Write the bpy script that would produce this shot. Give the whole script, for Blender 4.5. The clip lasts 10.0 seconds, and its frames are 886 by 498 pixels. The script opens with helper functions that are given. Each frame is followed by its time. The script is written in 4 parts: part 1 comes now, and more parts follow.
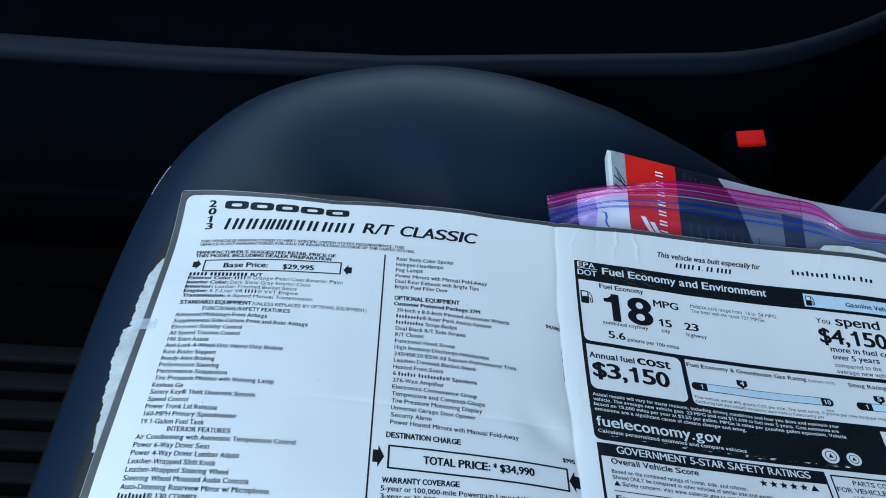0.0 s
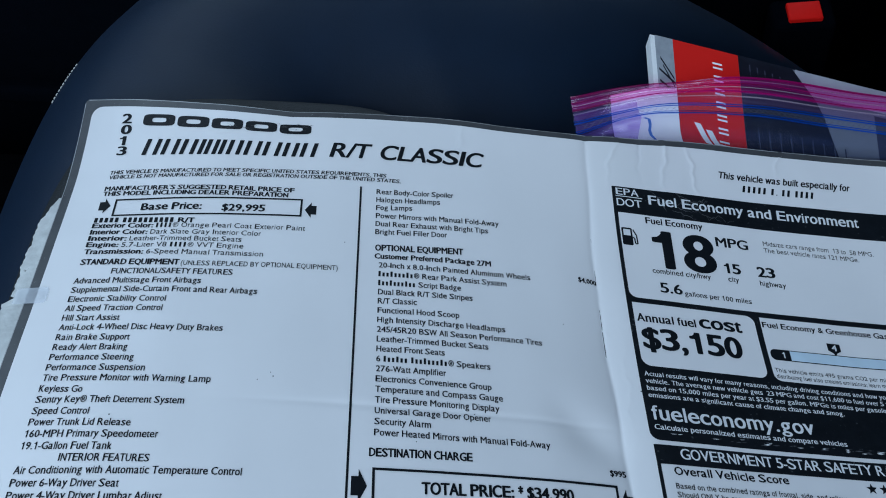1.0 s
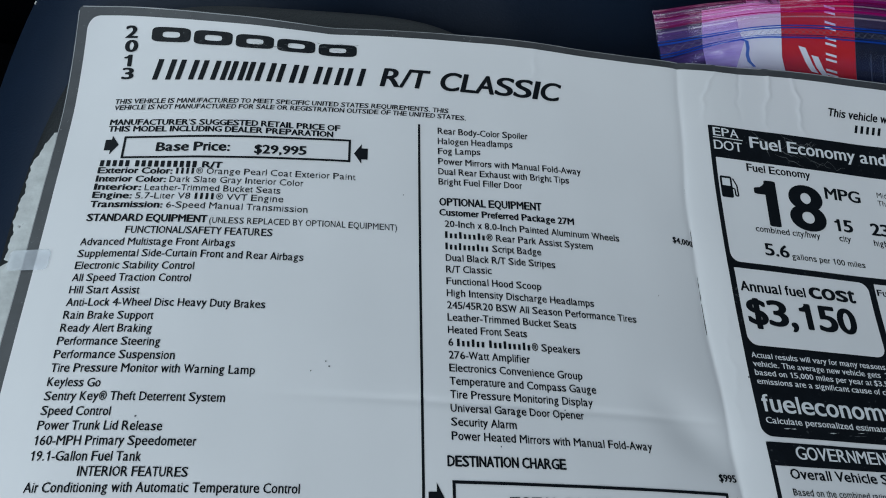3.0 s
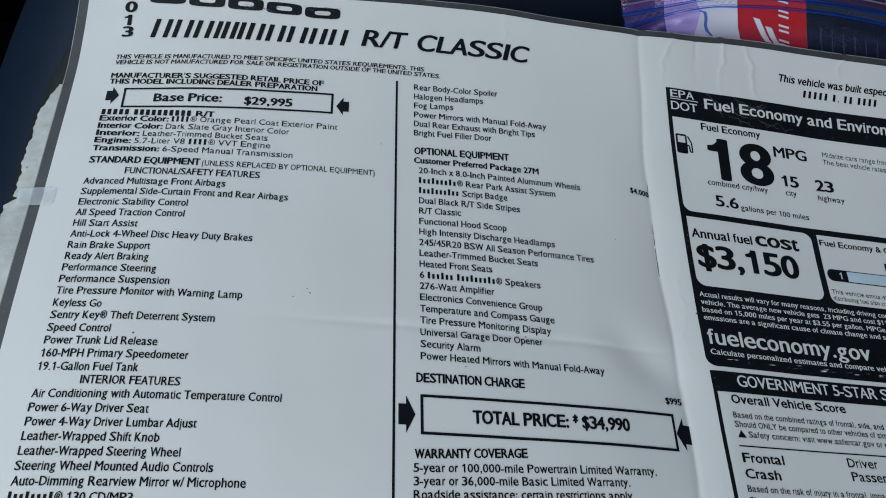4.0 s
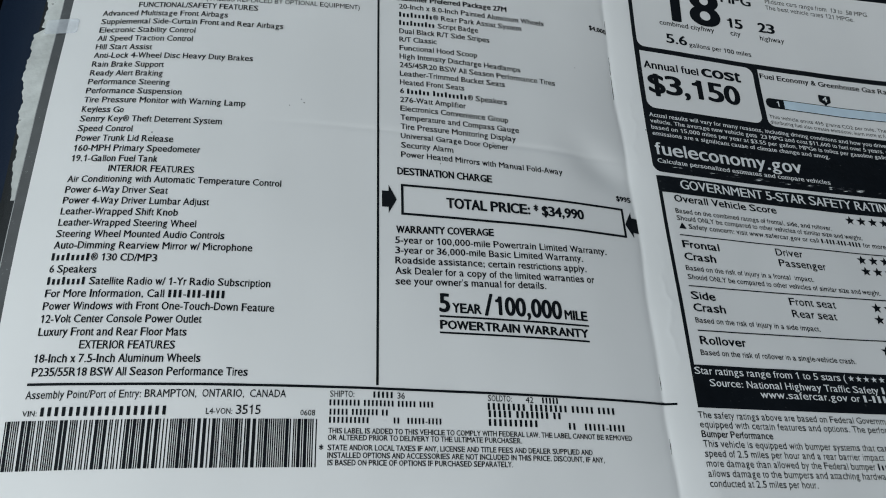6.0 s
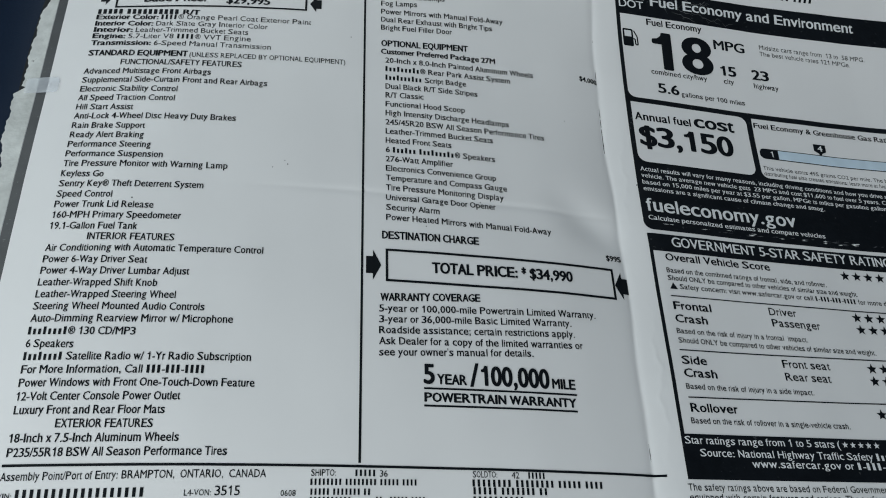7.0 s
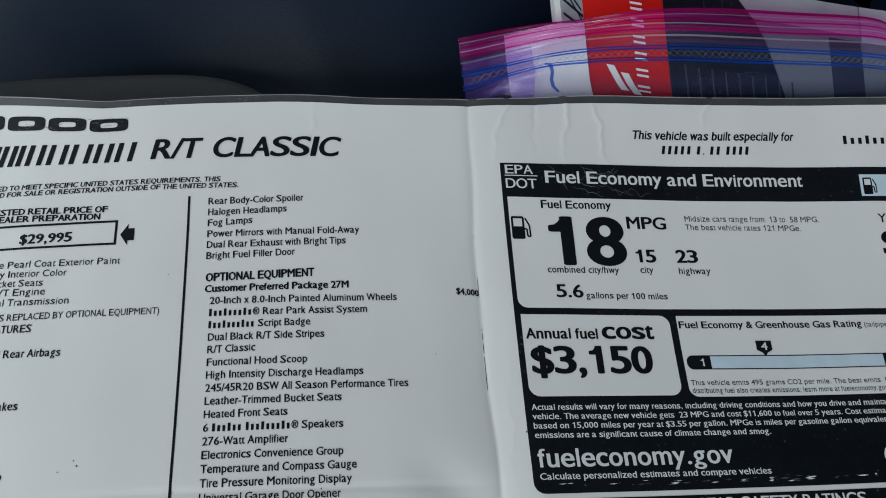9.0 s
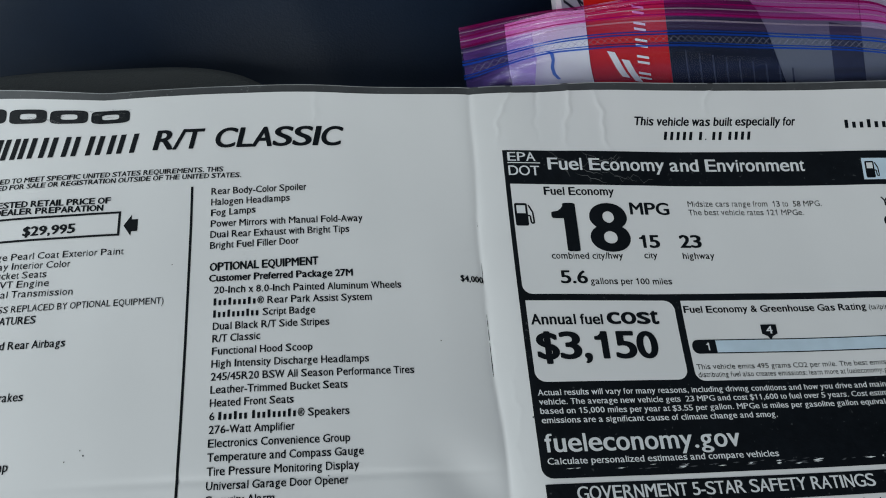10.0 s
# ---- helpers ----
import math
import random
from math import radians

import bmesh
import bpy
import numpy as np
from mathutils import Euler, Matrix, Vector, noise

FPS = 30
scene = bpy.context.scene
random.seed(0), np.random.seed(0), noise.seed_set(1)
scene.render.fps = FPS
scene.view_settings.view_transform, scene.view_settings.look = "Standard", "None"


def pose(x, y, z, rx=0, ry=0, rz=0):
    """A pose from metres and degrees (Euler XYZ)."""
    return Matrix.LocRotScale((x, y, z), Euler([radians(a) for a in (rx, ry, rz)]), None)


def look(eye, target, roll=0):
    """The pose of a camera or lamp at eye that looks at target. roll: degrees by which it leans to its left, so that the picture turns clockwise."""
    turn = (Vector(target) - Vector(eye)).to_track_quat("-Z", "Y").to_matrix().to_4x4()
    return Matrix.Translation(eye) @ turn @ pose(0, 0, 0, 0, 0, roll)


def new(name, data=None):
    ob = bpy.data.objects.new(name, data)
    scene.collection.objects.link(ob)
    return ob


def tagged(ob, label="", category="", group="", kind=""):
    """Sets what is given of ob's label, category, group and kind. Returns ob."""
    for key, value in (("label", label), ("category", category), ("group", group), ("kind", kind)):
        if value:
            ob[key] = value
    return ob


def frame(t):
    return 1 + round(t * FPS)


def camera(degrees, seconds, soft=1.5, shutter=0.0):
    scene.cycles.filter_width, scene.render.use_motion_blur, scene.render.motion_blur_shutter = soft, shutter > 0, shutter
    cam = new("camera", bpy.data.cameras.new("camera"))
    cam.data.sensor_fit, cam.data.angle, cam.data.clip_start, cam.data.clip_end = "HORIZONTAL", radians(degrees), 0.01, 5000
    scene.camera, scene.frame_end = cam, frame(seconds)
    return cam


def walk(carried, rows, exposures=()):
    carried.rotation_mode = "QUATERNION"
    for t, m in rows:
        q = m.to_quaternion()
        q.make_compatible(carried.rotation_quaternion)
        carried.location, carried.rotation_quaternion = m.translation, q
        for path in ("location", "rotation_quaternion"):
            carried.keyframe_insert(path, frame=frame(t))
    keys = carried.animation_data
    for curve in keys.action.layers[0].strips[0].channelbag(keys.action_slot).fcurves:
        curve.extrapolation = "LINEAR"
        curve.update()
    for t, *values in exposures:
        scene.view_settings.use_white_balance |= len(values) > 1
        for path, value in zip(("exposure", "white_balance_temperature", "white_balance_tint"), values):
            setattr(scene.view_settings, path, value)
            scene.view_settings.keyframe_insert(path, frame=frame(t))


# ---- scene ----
cam = camera(53.168, 10.0, soft=1.0)
PATH = [
    (0, (0.00681, -0.33146, 0.34197), (0.03220, 0.02141, -0.01136), 6.472),
    (0.3, (0.02502, -0.28943, 0.34943), (0.05291, 0.04497, -0.02125), 6.457),
    (0.5, (0.02744, -0.27450, 0.32968), (0.05918, 0.05364, -0.04625), 6.658),
    (0.7, (0.02565, -0.26292, 0.30576), (0.05835, 0.05773, -0.07649), 6.592),
    (1, (0.00592, -0.23061, 0.27061), (0.04510, 0.06889, -0.12785), 7.880),
    (1.2, (-0.00195, -0.20929, 0.25816), (0.04124, 0.07628, -0.14998), 8.788),
    (1.5, (-0.00297, -0.19742, 0.23989), (0.04601, 0.06861, -0.18062), 10.498),
    (1.7, (-0.00854, -0.19308, 0.23295), (0.04644, 0.06138, -0.19393), 12.009),
    (2, (-0.02148, -0.17922, 0.23876), (0.03606, 0.06118, -0.19585), 13.209),
    (2.2, (-0.02336, -0.17469, 0.23864), (0.03579, 0.06456, -0.19640), 13.685),
    (3.3, (-0.02284, -0.17947, 0.24048), (0.03180, 0.06095, -0.19451), 13.568),
    (3.5, (-0.02178, -0.18248, 0.24329), (0.03276, 0.05580, -0.19289), 13.773),
    (4, (-0.01818, -0.20571, 0.25240), (0.04079, 0.03453, -0.18212), 14.679),
    (4.2, (-0.01796, -0.21534, 0.25413), (0.04042, 0.02567, -0.18005), 14.562),
    (4.5, (-0.01938, -0.23104, 0.25510), (0.04181, 0.00803, -0.17976), 15.214),
    (4.7, (-0.01872, -0.24523, 0.25324), (0.04326, -0.01287, -0.18513), 15.744),
    (5, (-0.01761, -0.26208, 0.25443), (0.04546, -0.03284, -0.18542), 15.934),
    (5.2, (-0.01641, -0.26809, 0.25705), (0.04709, -0.04162, -0.18418), 15.953),
    (5.5, (-0.01622, -0.27144, 0.26153), (0.04726, -0.04760, -0.18103), 15.972),
    (5.7, (-0.01505, -0.27185, 0.26407), (0.04659, -0.04969, -0.17961), 15.538),
    (6.8, (-0.01002, -0.26272, 0.26689), (0.04740, -0.04290, -0.17851), 14.439),
    (7, (-0.00700, -0.24915, 0.27110), (0.05031, -0.02921, -0.17426), 14.426),
    (7.3, (0.02314, -0.21286, 0.28454), (0.07471, 0.00557, -0.16226), 13.155),
    (7.5, (0.03763, -0.18927, 0.29172), (0.08699, 0.02925, -0.15529), 12.649),
    (7.7, (0.04620, -0.17767, 0.28722), (0.09028, 0.04384, -0.15886), 11.237),
    (8, (0.05476, -0.16196, 0.28142), (0.09549, 0.05569, -0.16688), 10.030),
    (8.2, (0.05662, -0.15621, 0.27061), (0.09650, 0.06168, -0.17765), 9.284),
    (8.5, (0.05837, -0.15107, 0.26097), (0.09623, 0.06366, -0.18898), 7.713),
    (8.7, (0.06286, -0.14479, 0.26424), (0.09599, 0.06566, -0.18810), 6.164),
    (9, (0.06496, -0.14652, 0.25968), (0.09518, 0.06934, -0.19031), 4.338),
    (9.5, (0.06432, -0.14762, 0.25978), (0.09545, 0.06888, -0.18984), 4.080),
    (10, (0.06287, -0.15116, 0.25699), (0.09412, 0.06659, -0.19201), 3.778),
]
EXPOSURES = [
    (0, 0.04, 5320, 4), (0.3, -0.27, 5180, 4), (0.5, -0.31, 5200, 4), (0.7, -0.30, 5250, 5), (1, -0.40, 5420, 8), (1.5, -0.49, 5600, 8), (2, -0.49, 5850, 8),
    (3.5, -0.49, 6350, 9), (4.5, -0.49, 6500, 9), (5.5, -0.49, 6750, 9), (7.5, -0.46, 6800, 9), (10, -0.43, 6800, 9),
]
walk(cam, [(t, look(eye, target, roll)) for t, eye, target, roll in PATH], EXPOSURES)

# ---- light: shaded daylight through the open door and the windscreen ----
world = bpy.data.worlds.new("world")
scene.world = world
world.use_nodes = True
wt = world.node_tree
sky = wt.nodes.new("ShaderNodeTexSky")
sky.sky_type, sky.sun_disc = "NISHITA", False
sky.sun_elevation, sky.sun_rotation = radians(40), radians(200)
wt.links.new(sky.outputs["Color"], wt.nodes["Background"].inputs["Color"])
wt.nodes["Background"].inputs["Strength"].default_value = 0.08


def area_lamp(name, eye, target, width, height, watts, color):
    data = bpy.data.lights.new(name, "AREA")
    data.shape, data.size, data.size_y, data.energy, data.color = "RECTANGLE", width, height, watts, color
    ob = new(name, data)
    ob.matrix_world = look(eye, target)
    return ob


area_lamp("door_daylight", (-0.49, -0.94, 0.72), (0.0, 0.0, 0.0), 0.9, 0.7, 15.0, (0.87, 0.97, 1.0))
area_lamp("windscreen_daylight", (-0.76, 0.30, 0.80), (-0.02, 0.0, 0.0), 1.2, 0.5, 4.6, (0.84, 0.96, 1.0))

area_lamp("far_window_daylight", (0.05, 1.28, 0.62), (0.05, 0.1, 0.0), 1.1, 0.45, 4.3, (0.84, 0.96, 1.0))

# ---- materials ----


def material(name, color, rough=0.6, var=0.12, scale=60.0, bump=0.1, bump_scale=400.0, metal=0.0, alpha=1.0, spec=0.5,
             speckle=None, emission=None, coat=0.0):
    """A surface with colour variation at two scales, a fine bump and uneven gloss."""
    m = bpy.data.materials.new(name)
    m.use_nodes = True
    nt = m.node_tree
    b = nt.nodes["Principled BSDF"]
    co = nt.nodes.new("ShaderNodeTexCoord")
    n1 = nt.nodes.new("ShaderNodeTexNoise")
    n1.inputs["Scale"].default_value, n1.inputs["Detail"].default_value = scale, 5
    n2 = nt.nodes.new("ShaderNodeTexNoise")
    n2.inputs["Scale"].default_value, n2.inputs["Detail"].default_value = scale / 9, 3
    nt.links.new(co.outputs["Object"], n1.inputs["Vector"])
    nt.links.new(co.outputs["Object"], n2.inputs["Vector"])
    add = nt.nodes.new("ShaderNodeMath")
    add.operation = "ADD"
    nt.links.new(n1.outputs["Fac"], add.inputs[0])
    nt.links.new(n2.outputs["Fac"], add.inputs[1])
    rng = nt.nodes.new("ShaderNodeMapRange")
    rng.inputs["From Min"].default_value, rng.inputs["From Max"].default_value = 0.6, 1.4
    rng.inputs["To Min"].default_value, rng.inputs["To Max"].default_value = 1 - var, 1 + var
    nt.links.new(add.outputs[0], rng.inputs["Value"])
    mix = nt.nodes.new("ShaderNodeVectorMath")
    mix.operation = "SCALE"
    mix.inputs[0].default_value = color
    nt.links.new(rng.outputs["Result"], mix.inputs["Scale"])
    out = mix.outputs["Vector"]
    if speckle:
        spots = nt.nodes.new("ShaderNodeTexNoise")
        spots.inputs["Scale"].default_value, spots.inputs["Detail"].default_value = speckle[0], 2
        nt.links.new(co.outputs["Object"], spots.inputs["Vector"])
        edge = nt.nodes.new("ShaderNodeMapRange")
        edge.inputs["From Min"].default_value, edge.inputs["From Max"].default_value = speckle[1], speckle[1] + 0.05
        nt.links.new(spots.outputs["Fac"], edge.inputs["Value"])
        blend = nt.nodes.new("ShaderNodeMix")
        blend.data_type = "RGBA"
        blend.inputs["B"].default_value = (*speckle[2], 1)
        nt.links.new(edge.outputs["Result"], blend.inputs["Factor"])
        nt.links.new(out, blend.inputs["A"])
        out = blend.outputs["Result"]
    nt.links.new(out, b.inputs["Base Color"])
    b.inputs["Roughness"].default_value, b.inputs["Metallic"].default_value = rough, metal
    b.inputs["Alpha"].default_value, b.inputs["Specular IOR Level"].default_value = alpha, spec
    b.inputs["Coat Weight"].default_value = coat
    b.inputs["Coat Roughness"].default_value = 0.15
    if bump:
        nb = nt.nodes.new("ShaderNodeTexNoise")
        nb.inputs["Scale"].default_value, nb.inputs["Detail"].default_value = bump_scale, 4
        nt.links.new(co.outputs["Object"], nb.inputs["Vector"])
        bn = nt.nodes.new("ShaderNodeBump")
        bn.inputs["Strength"].default_value, bn.inputs["Distance"].default_value = bump, 0.0006
        nt.links.new(nb.outputs["Fac"], bn.inputs["Height"])
        nt.links.new(bn.outputs["Normal"], b.inputs["Normal"])
    return m


PAPER = material("laminated_paper", (0.77, 0.77, 0.78), 0.38, 0.02, 35, 0.06, 90, coat=0.25)
LAMINATE = material("laminate_margin", (0.060, 0.063, 0.068), 0.36, 0.3, 120, 0.25, 300, spec=0.45, speckle=(900, 0.68, (0.13, 0.135, 0.14)))
INK = material("black_ink", (0.006, 0.008, 0.011), 0.45, 0.2, 900, 0.0, spec=0.15)
WORN_INK = material("worn_black_ink", (0.006, 0.008, 0.011), 0.4, 0.3, 260, 0.5, 420, spec=0.22, speckle=(700, 0.69, (0.05, 0.055, 0.06)))
GREY_INK = material("grey_ink", (0.07, 0.075, 0.085), 0.4, 0.2, 900, 0.0)
# pale lines: painted wrinkle glints, and the wordmark's rubbed streaks
GLINT_SCRATCH = material("pale_glint_and_scratch", (0.11, 0.115, 0.12), 0.5, 0.6, 400, 0.3, 500)
WHITE_INK = material("white_print", (0.72, 0.74, 0.76), 0.4, 0.03, 200, 0.0)
BLUE_INK = material("light_blue_print", (0.56, 0.69, 0.80), 0.4, 0.12, 140, 0.0)
TORN = material("torn_backing_paper", (0.56, 0.58, 0.57), 0.85, 0.22, 260, 1.0, 220, speckle=(260, 0.71, (0.20, 0.20, 0.19)))
TAPE = material("clear_tape", (0.78, 0.83, 0.90), 0.25, 0.2, 240, 0.6, 200, alpha=0.42)
EDGE_LIGHT = material("laminate_cut_edge", (0.30, 0.31, 0.32), 0.3, 0.6, 90, 0.2, 300)
# seat flank: its shade is put in as a darker leather colour
SIDE = material("shaded_side_leather", (0.0035, 0.006, 0.010), 0.6, 0.12, 60, 0.2, 1100, spec=0.25)
LEATHER = material("dark_leather", (0.0046, 0.0130, 0.0315), 0.48, 0.12, 60, 0.14, 1100, spec=0.34)
INSERT = material("perforated_leather", (0.012, 0.015, 0.017), 0.65, 0.15, 90, 0.5, 1300)
PIPING = material("grey_piping", (0.10, 0.115, 0.13), 0.6, 0.2, 400, 0.3, 900)
THREAD = material("pale_thread", (0.55, 0.55, 0.52), 0.8, 0.1, 900, 0.2, 2000)
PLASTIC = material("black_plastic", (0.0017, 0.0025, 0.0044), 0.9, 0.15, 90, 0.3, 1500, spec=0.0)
SATIN = material("satin_grey_trim", (0.0065, 0.0095, 0.018), 0.6, 0.1, 90, 0.15, 900, spec=0.12)
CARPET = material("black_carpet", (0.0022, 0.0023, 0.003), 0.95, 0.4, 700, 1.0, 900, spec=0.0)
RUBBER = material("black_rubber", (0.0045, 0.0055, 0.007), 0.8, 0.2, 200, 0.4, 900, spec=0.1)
HEADLINER = material("grey_headliner", (0.18, 0.18, 0.18), 0.95, 0.08, 300, 0.4, 900)
RED = material("red_button", (0.75, 0.008, 0.004), 0.6, 0.05, 200, 0.1, 900, spec=0.1)
RED_INK = material("red_cover_print", (0.60, 0.014, 0.010), 0.4, 0.04, 90, 0.0, spec=0.25)
COVER = material("booklet_cover", (0.33, 0.36, 0.40), 0.3, 0.3, 180, 0.0, coat=0.3)
PAGES = material("white_page_edges", (0.75, 0.77, 0.78), 0.8, 0.05, 500, 0.6, 1200)
PHOTO = material("dark_photograph", (0.010, 0.012, 0.020), 0.35, 0.5, 160, 0.0, spec=0.25)
PHOTO_LINE = material("photograph_highlight", (0.045, 0.05, 0.075), 0.35, 0.4, 200, 0.0, spec=0.25)
DOC = material("document_paper", (0.38, 0.41, 0.47), 0.6, 0.04, 60, 0.15, 120)
DOC_WHITE = material("white_letter_paper", (0.88, 0.89, 0.91), 0.6, 0.04, 60, 0.15, 120)
# the booklet's pale cover, with its shade put into the grey
DOC_SHADED = material("shaded_cover_paper", (0.14, 0.155, 0.19), 0.5, 0.08, 60, 0.1, 120)
DOC_GREY = material("grey_document_print", (0.34, 0.38, 0.42), 0.5, 0.15, 90, 0.0)
DARK_PRINT = material("dark_document_print", (0.022, 0.025, 0.045), 0.5, 0.3, 120, 0.0)
PEN = material("blue_pen", (0.06, 0.18, 0.55), 0.4, 0.1, 200, 0.0)


def film(name, tint, body, cover, gloss=0.08, rough=0.16, wrinkle=(9.0, 260.0), relief=0.16):
    """Thin tinted plastic: lets light through coloured, with a little body colour and gloss."""
    m = bpy.data.materials.new(name)
    m.use_nodes = True
    nt = m.node_tree
    nt.nodes.remove(nt.nodes["Principled BSDF"])
    clear, dif, glo = (nt.nodes.new("ShaderNodeBsdf" + k) for k in ("Transparent", "Diffuse", "Glossy"))
    clear.inputs["Color"].default_value, dif.inputs["Color"].default_value = (*tint, 1), (*body, 1)
    glo.inputs["Roughness"].default_value = rough
    co, noi, bum = nt.nodes.new("ShaderNodeTexCoord"), nt.nodes.new("ShaderNodeTexNoise"), nt.nodes.new("ShaderNodeBump")
    grow = nt.nodes.new("ShaderNodeMapping")
    grow.inputs["Scale"].default_value = (*wrinkle, 1.0)
    noi.inputs["Scale"].default_value, noi.inputs["Detail"].default_value = 1.0, 3
    bum.inputs["Strength"].default_value, bum.inputs["Distance"].default_value = relief, 0.003
    nt.links.new(co.outputs["UV"], grow.inputs["Vector"])
    nt.links.new(grow.outputs["Vector"], noi.inputs["Vector"])
    nt.links.new(noi.outputs["Fac"], bum.inputs["Height"])
    nt.links.new(bum.outputs["Normal"], glo.inputs["Normal"])
    rng = nt.nodes.new("ShaderNodeMapRange")
    rng.inputs["To Min"].default_value, rng.inputs["To Max"].default_value = cover * 0.35, cover * 1.65
    rng.inputs["From Min"].default_value, rng.inputs["From Max"].default_value = 0.3, 0.7
    nt.links.new(noi.outputs["Fac"], rng.inputs["Value"])
    one, two = nt.nodes.new("ShaderNodeMixShader"), nt.nodes.new("ShaderNodeMixShader")
    nt.links.new(rng.outputs["Result"], one.inputs["Fac"])
    nt.links.new(clear.outputs[0], one.inputs[1])
    nt.links.new(dif.outputs[0], one.inputs[2])
    two.inputs["Fac"].default_value = gloss
    nt.links.new(one.outputs[0], two.inputs[1])
    nt.links.new(glo.outputs[0], two.inputs[2])
    nt.links.new(two.outputs[0], nt.nodes["Material Output"].inputs["Surface"])
    return m


FILM = film("clear_bag_film", (0.94, 0.965, 1.0), (0.14, 0.24, 0.80), 0.03, 0.022)
VIOLET = film("violet_zip_film", (0.95, 0.80, 0.98), (0.45, 0.28, 0.78), 0.055, 0.08, 0.12, (14.0, 420.0), 0.35)
FOLDED = film("folded_violet_film", (0.80, 0.72, 0.97), (0.30, 0.14, 0.58), 0.26, 0.02, 0.2, (60.0, 300.0), 0.4)
PINK = film("magenta_zip_band", (0.98, 0.40, 0.80), (0.80, 0.03, 0.46), 0.20, 0.10, 0.12, (14.0, 420.0), 0.35)
PINK_DEEP = film("deep_magenta_ridge", (0.62, 0.06, 0.28), (0.45, 0.008, 0.18), 0.34, 0.05)
BLUE_ZIP = film("blue_zip_track", (0.16, 0.32, 0.80), (0.010, 0.08, 0.52), 0.5, 0.07)
GRIP = film("pale_grip_ridge", (0.9, 0.9, 1.0), (0.70, 0.72, 0.9), 0.17, 0.07)
GLOSS = film("painted_gloss_streak", (0.95, 0.85, 0.95), (0.85, 0.70, 0.85), 0.22, 0.16)

# ---- mesh helpers ----


def mesh_object(name, verts, faces, mat, parent=None, label="", smooth=False):
    me = bpy.data.meshes.new(name)
    me.from_pydata([tuple(v) for v in verts], [], faces)
    me.materials.append(mat)
    if smooth:
        me.shade_smooth()
    me.update()
    ob = new(name, me)
    if parent:
        ob.parent = parent
    if label:
        tagged(ob, label)
    return ob


def part(name, bm, mat, parent=None, label="", smooth=True):
    me = bpy.data.meshes.new(name)
    bm.to_mesh(me)
    bm.free()
    me.materials.append(mat)
    if smooth:
        me.shade_smooth()
    ob = new(name, me)
    if parent:
        ob.parent = parent
    if label:
        tagged(ob, label)
    return ob


def thing(name, label, category, kind="", group=""):
    ob = new(name)
    ob.empty_display_size = 0.02
    return tagged(ob, label, category, group, kind)


def box(bm, x0, x1, y0, y1, z0, z1, bevel=0.0):
    made = bmesh.ops.create_cube(bm, size=1, matrix=Matrix.Translation(((x0 + x1) / 2, (y0 + y1) / 2, (z0 + z1) / 2))
                                 @ Matrix.Diagonal((x1 - x0, y1 - y0, z1 - z0, 1)))
    if bevel:
        edges = {e for v in made["verts"] for e in v.link_edges}
        bmesh.ops.bevel(bm, geom=list(edges), offset=bevel, segments=3, affect="EDGES", profile=0.5)
    return bm


# ---- the lie of the sticker: millimetres on the page to metres in the place ----
FOLD = 94.4
CREASES = ((0.130, 0.030, 0.10, 0.0008, 0.0006, 0.014), (0.142, 0.024, -0.16, 0.0007, 0.0006, 0.012), (0.183, 0.033, 0.25, 0.0007, 0.0006, 0.007),
           (0.118, 0.032, -0.05, 0.0007, -0.0004, 0.012), (0.106, 0.026, 0.30, 0.0008, 0.0005, 0.010), (0.250, 0.026, 0.35, 0.0007, 0.0004, 0.009),
           (0.040, 0.026, 0.20, 0.0013, 0.0003, 0.012), (0.100, -0.08, 0.05, 0.0009, 0.0002, 0.020),
           (0.0935, -0.045, -0.06, 0.0008, 0.0002, 0.018), (0.101, -0.16, 0.03, 0.0010, 0.0003, 0.022))


def page_z(x, y):
    """Height of the sheet over the seat, metres in and out."""
    x, y = np.clip(x, -0.125, 0.27), np.clip(y, -0.235, 0.05)
    a, b = 10 * x, 10 * (y + 0.08)
    z = (0.002932 - 0.005193 * b + 0.002463 * b**2 + 0.003374 * b**3 - 0.007943 * a + 0.002596 * a * b
         + 0.003895 * a * b**2 - 0.006428 * a**2 - 0.000224 * a**2 * b + 0.001989 * a**3)
    off = x - FOLD / 1000 - 0.0007 * np.sin(42 * y) - 0.0003 * np.sin(140 * y + 1)
    deep = 0.0024 - 0.0016 * np.clip((y + 0.045) / 0.075, 0, 1)
    z = z - deep * np.where(off > 0, np.clip(1 - off / 0.0130, 0, 1) ** 1.4, np.exp(-np.abs(off) / 0.020))
    z = z - 0.00038 * np.exp(-np.abs(off) / 0.0013)
    z = z - 0.0015 * np.exp(-(((x - 0.083 + 0.5 * (y + 0.1)) / 0.010) ** 2) - ((y + 0.1) / 0.010) ** 2)
    z = z - 0.00028 * np.exp(-(((y + 0.0955 + 0.01 * x) / 0.0012) ** 2) - ((x - 0.03) / 0.06) ** 4)
    z = z + 0.00018 * np.sin(95 * x + 40 * y + 1) * np.sin(70 * y - 30 * x) + 0.00007 * np.sin(210 * x - 120 * y) * np.sin(160 * y + 90 * x)
    for cx, cy, lean, width, high, long in CREASES:
        bend = 0.0009 * np.sin(330 * y + 60 * cx) + 0.0004 * np.sin(900 * y)
        z = z + 0.7 * high * np.exp(-np.abs(x - cx - lean * (y - cy) + bend) / (0.8 * width) - ((y - cy) / long) ** 2)
    return z


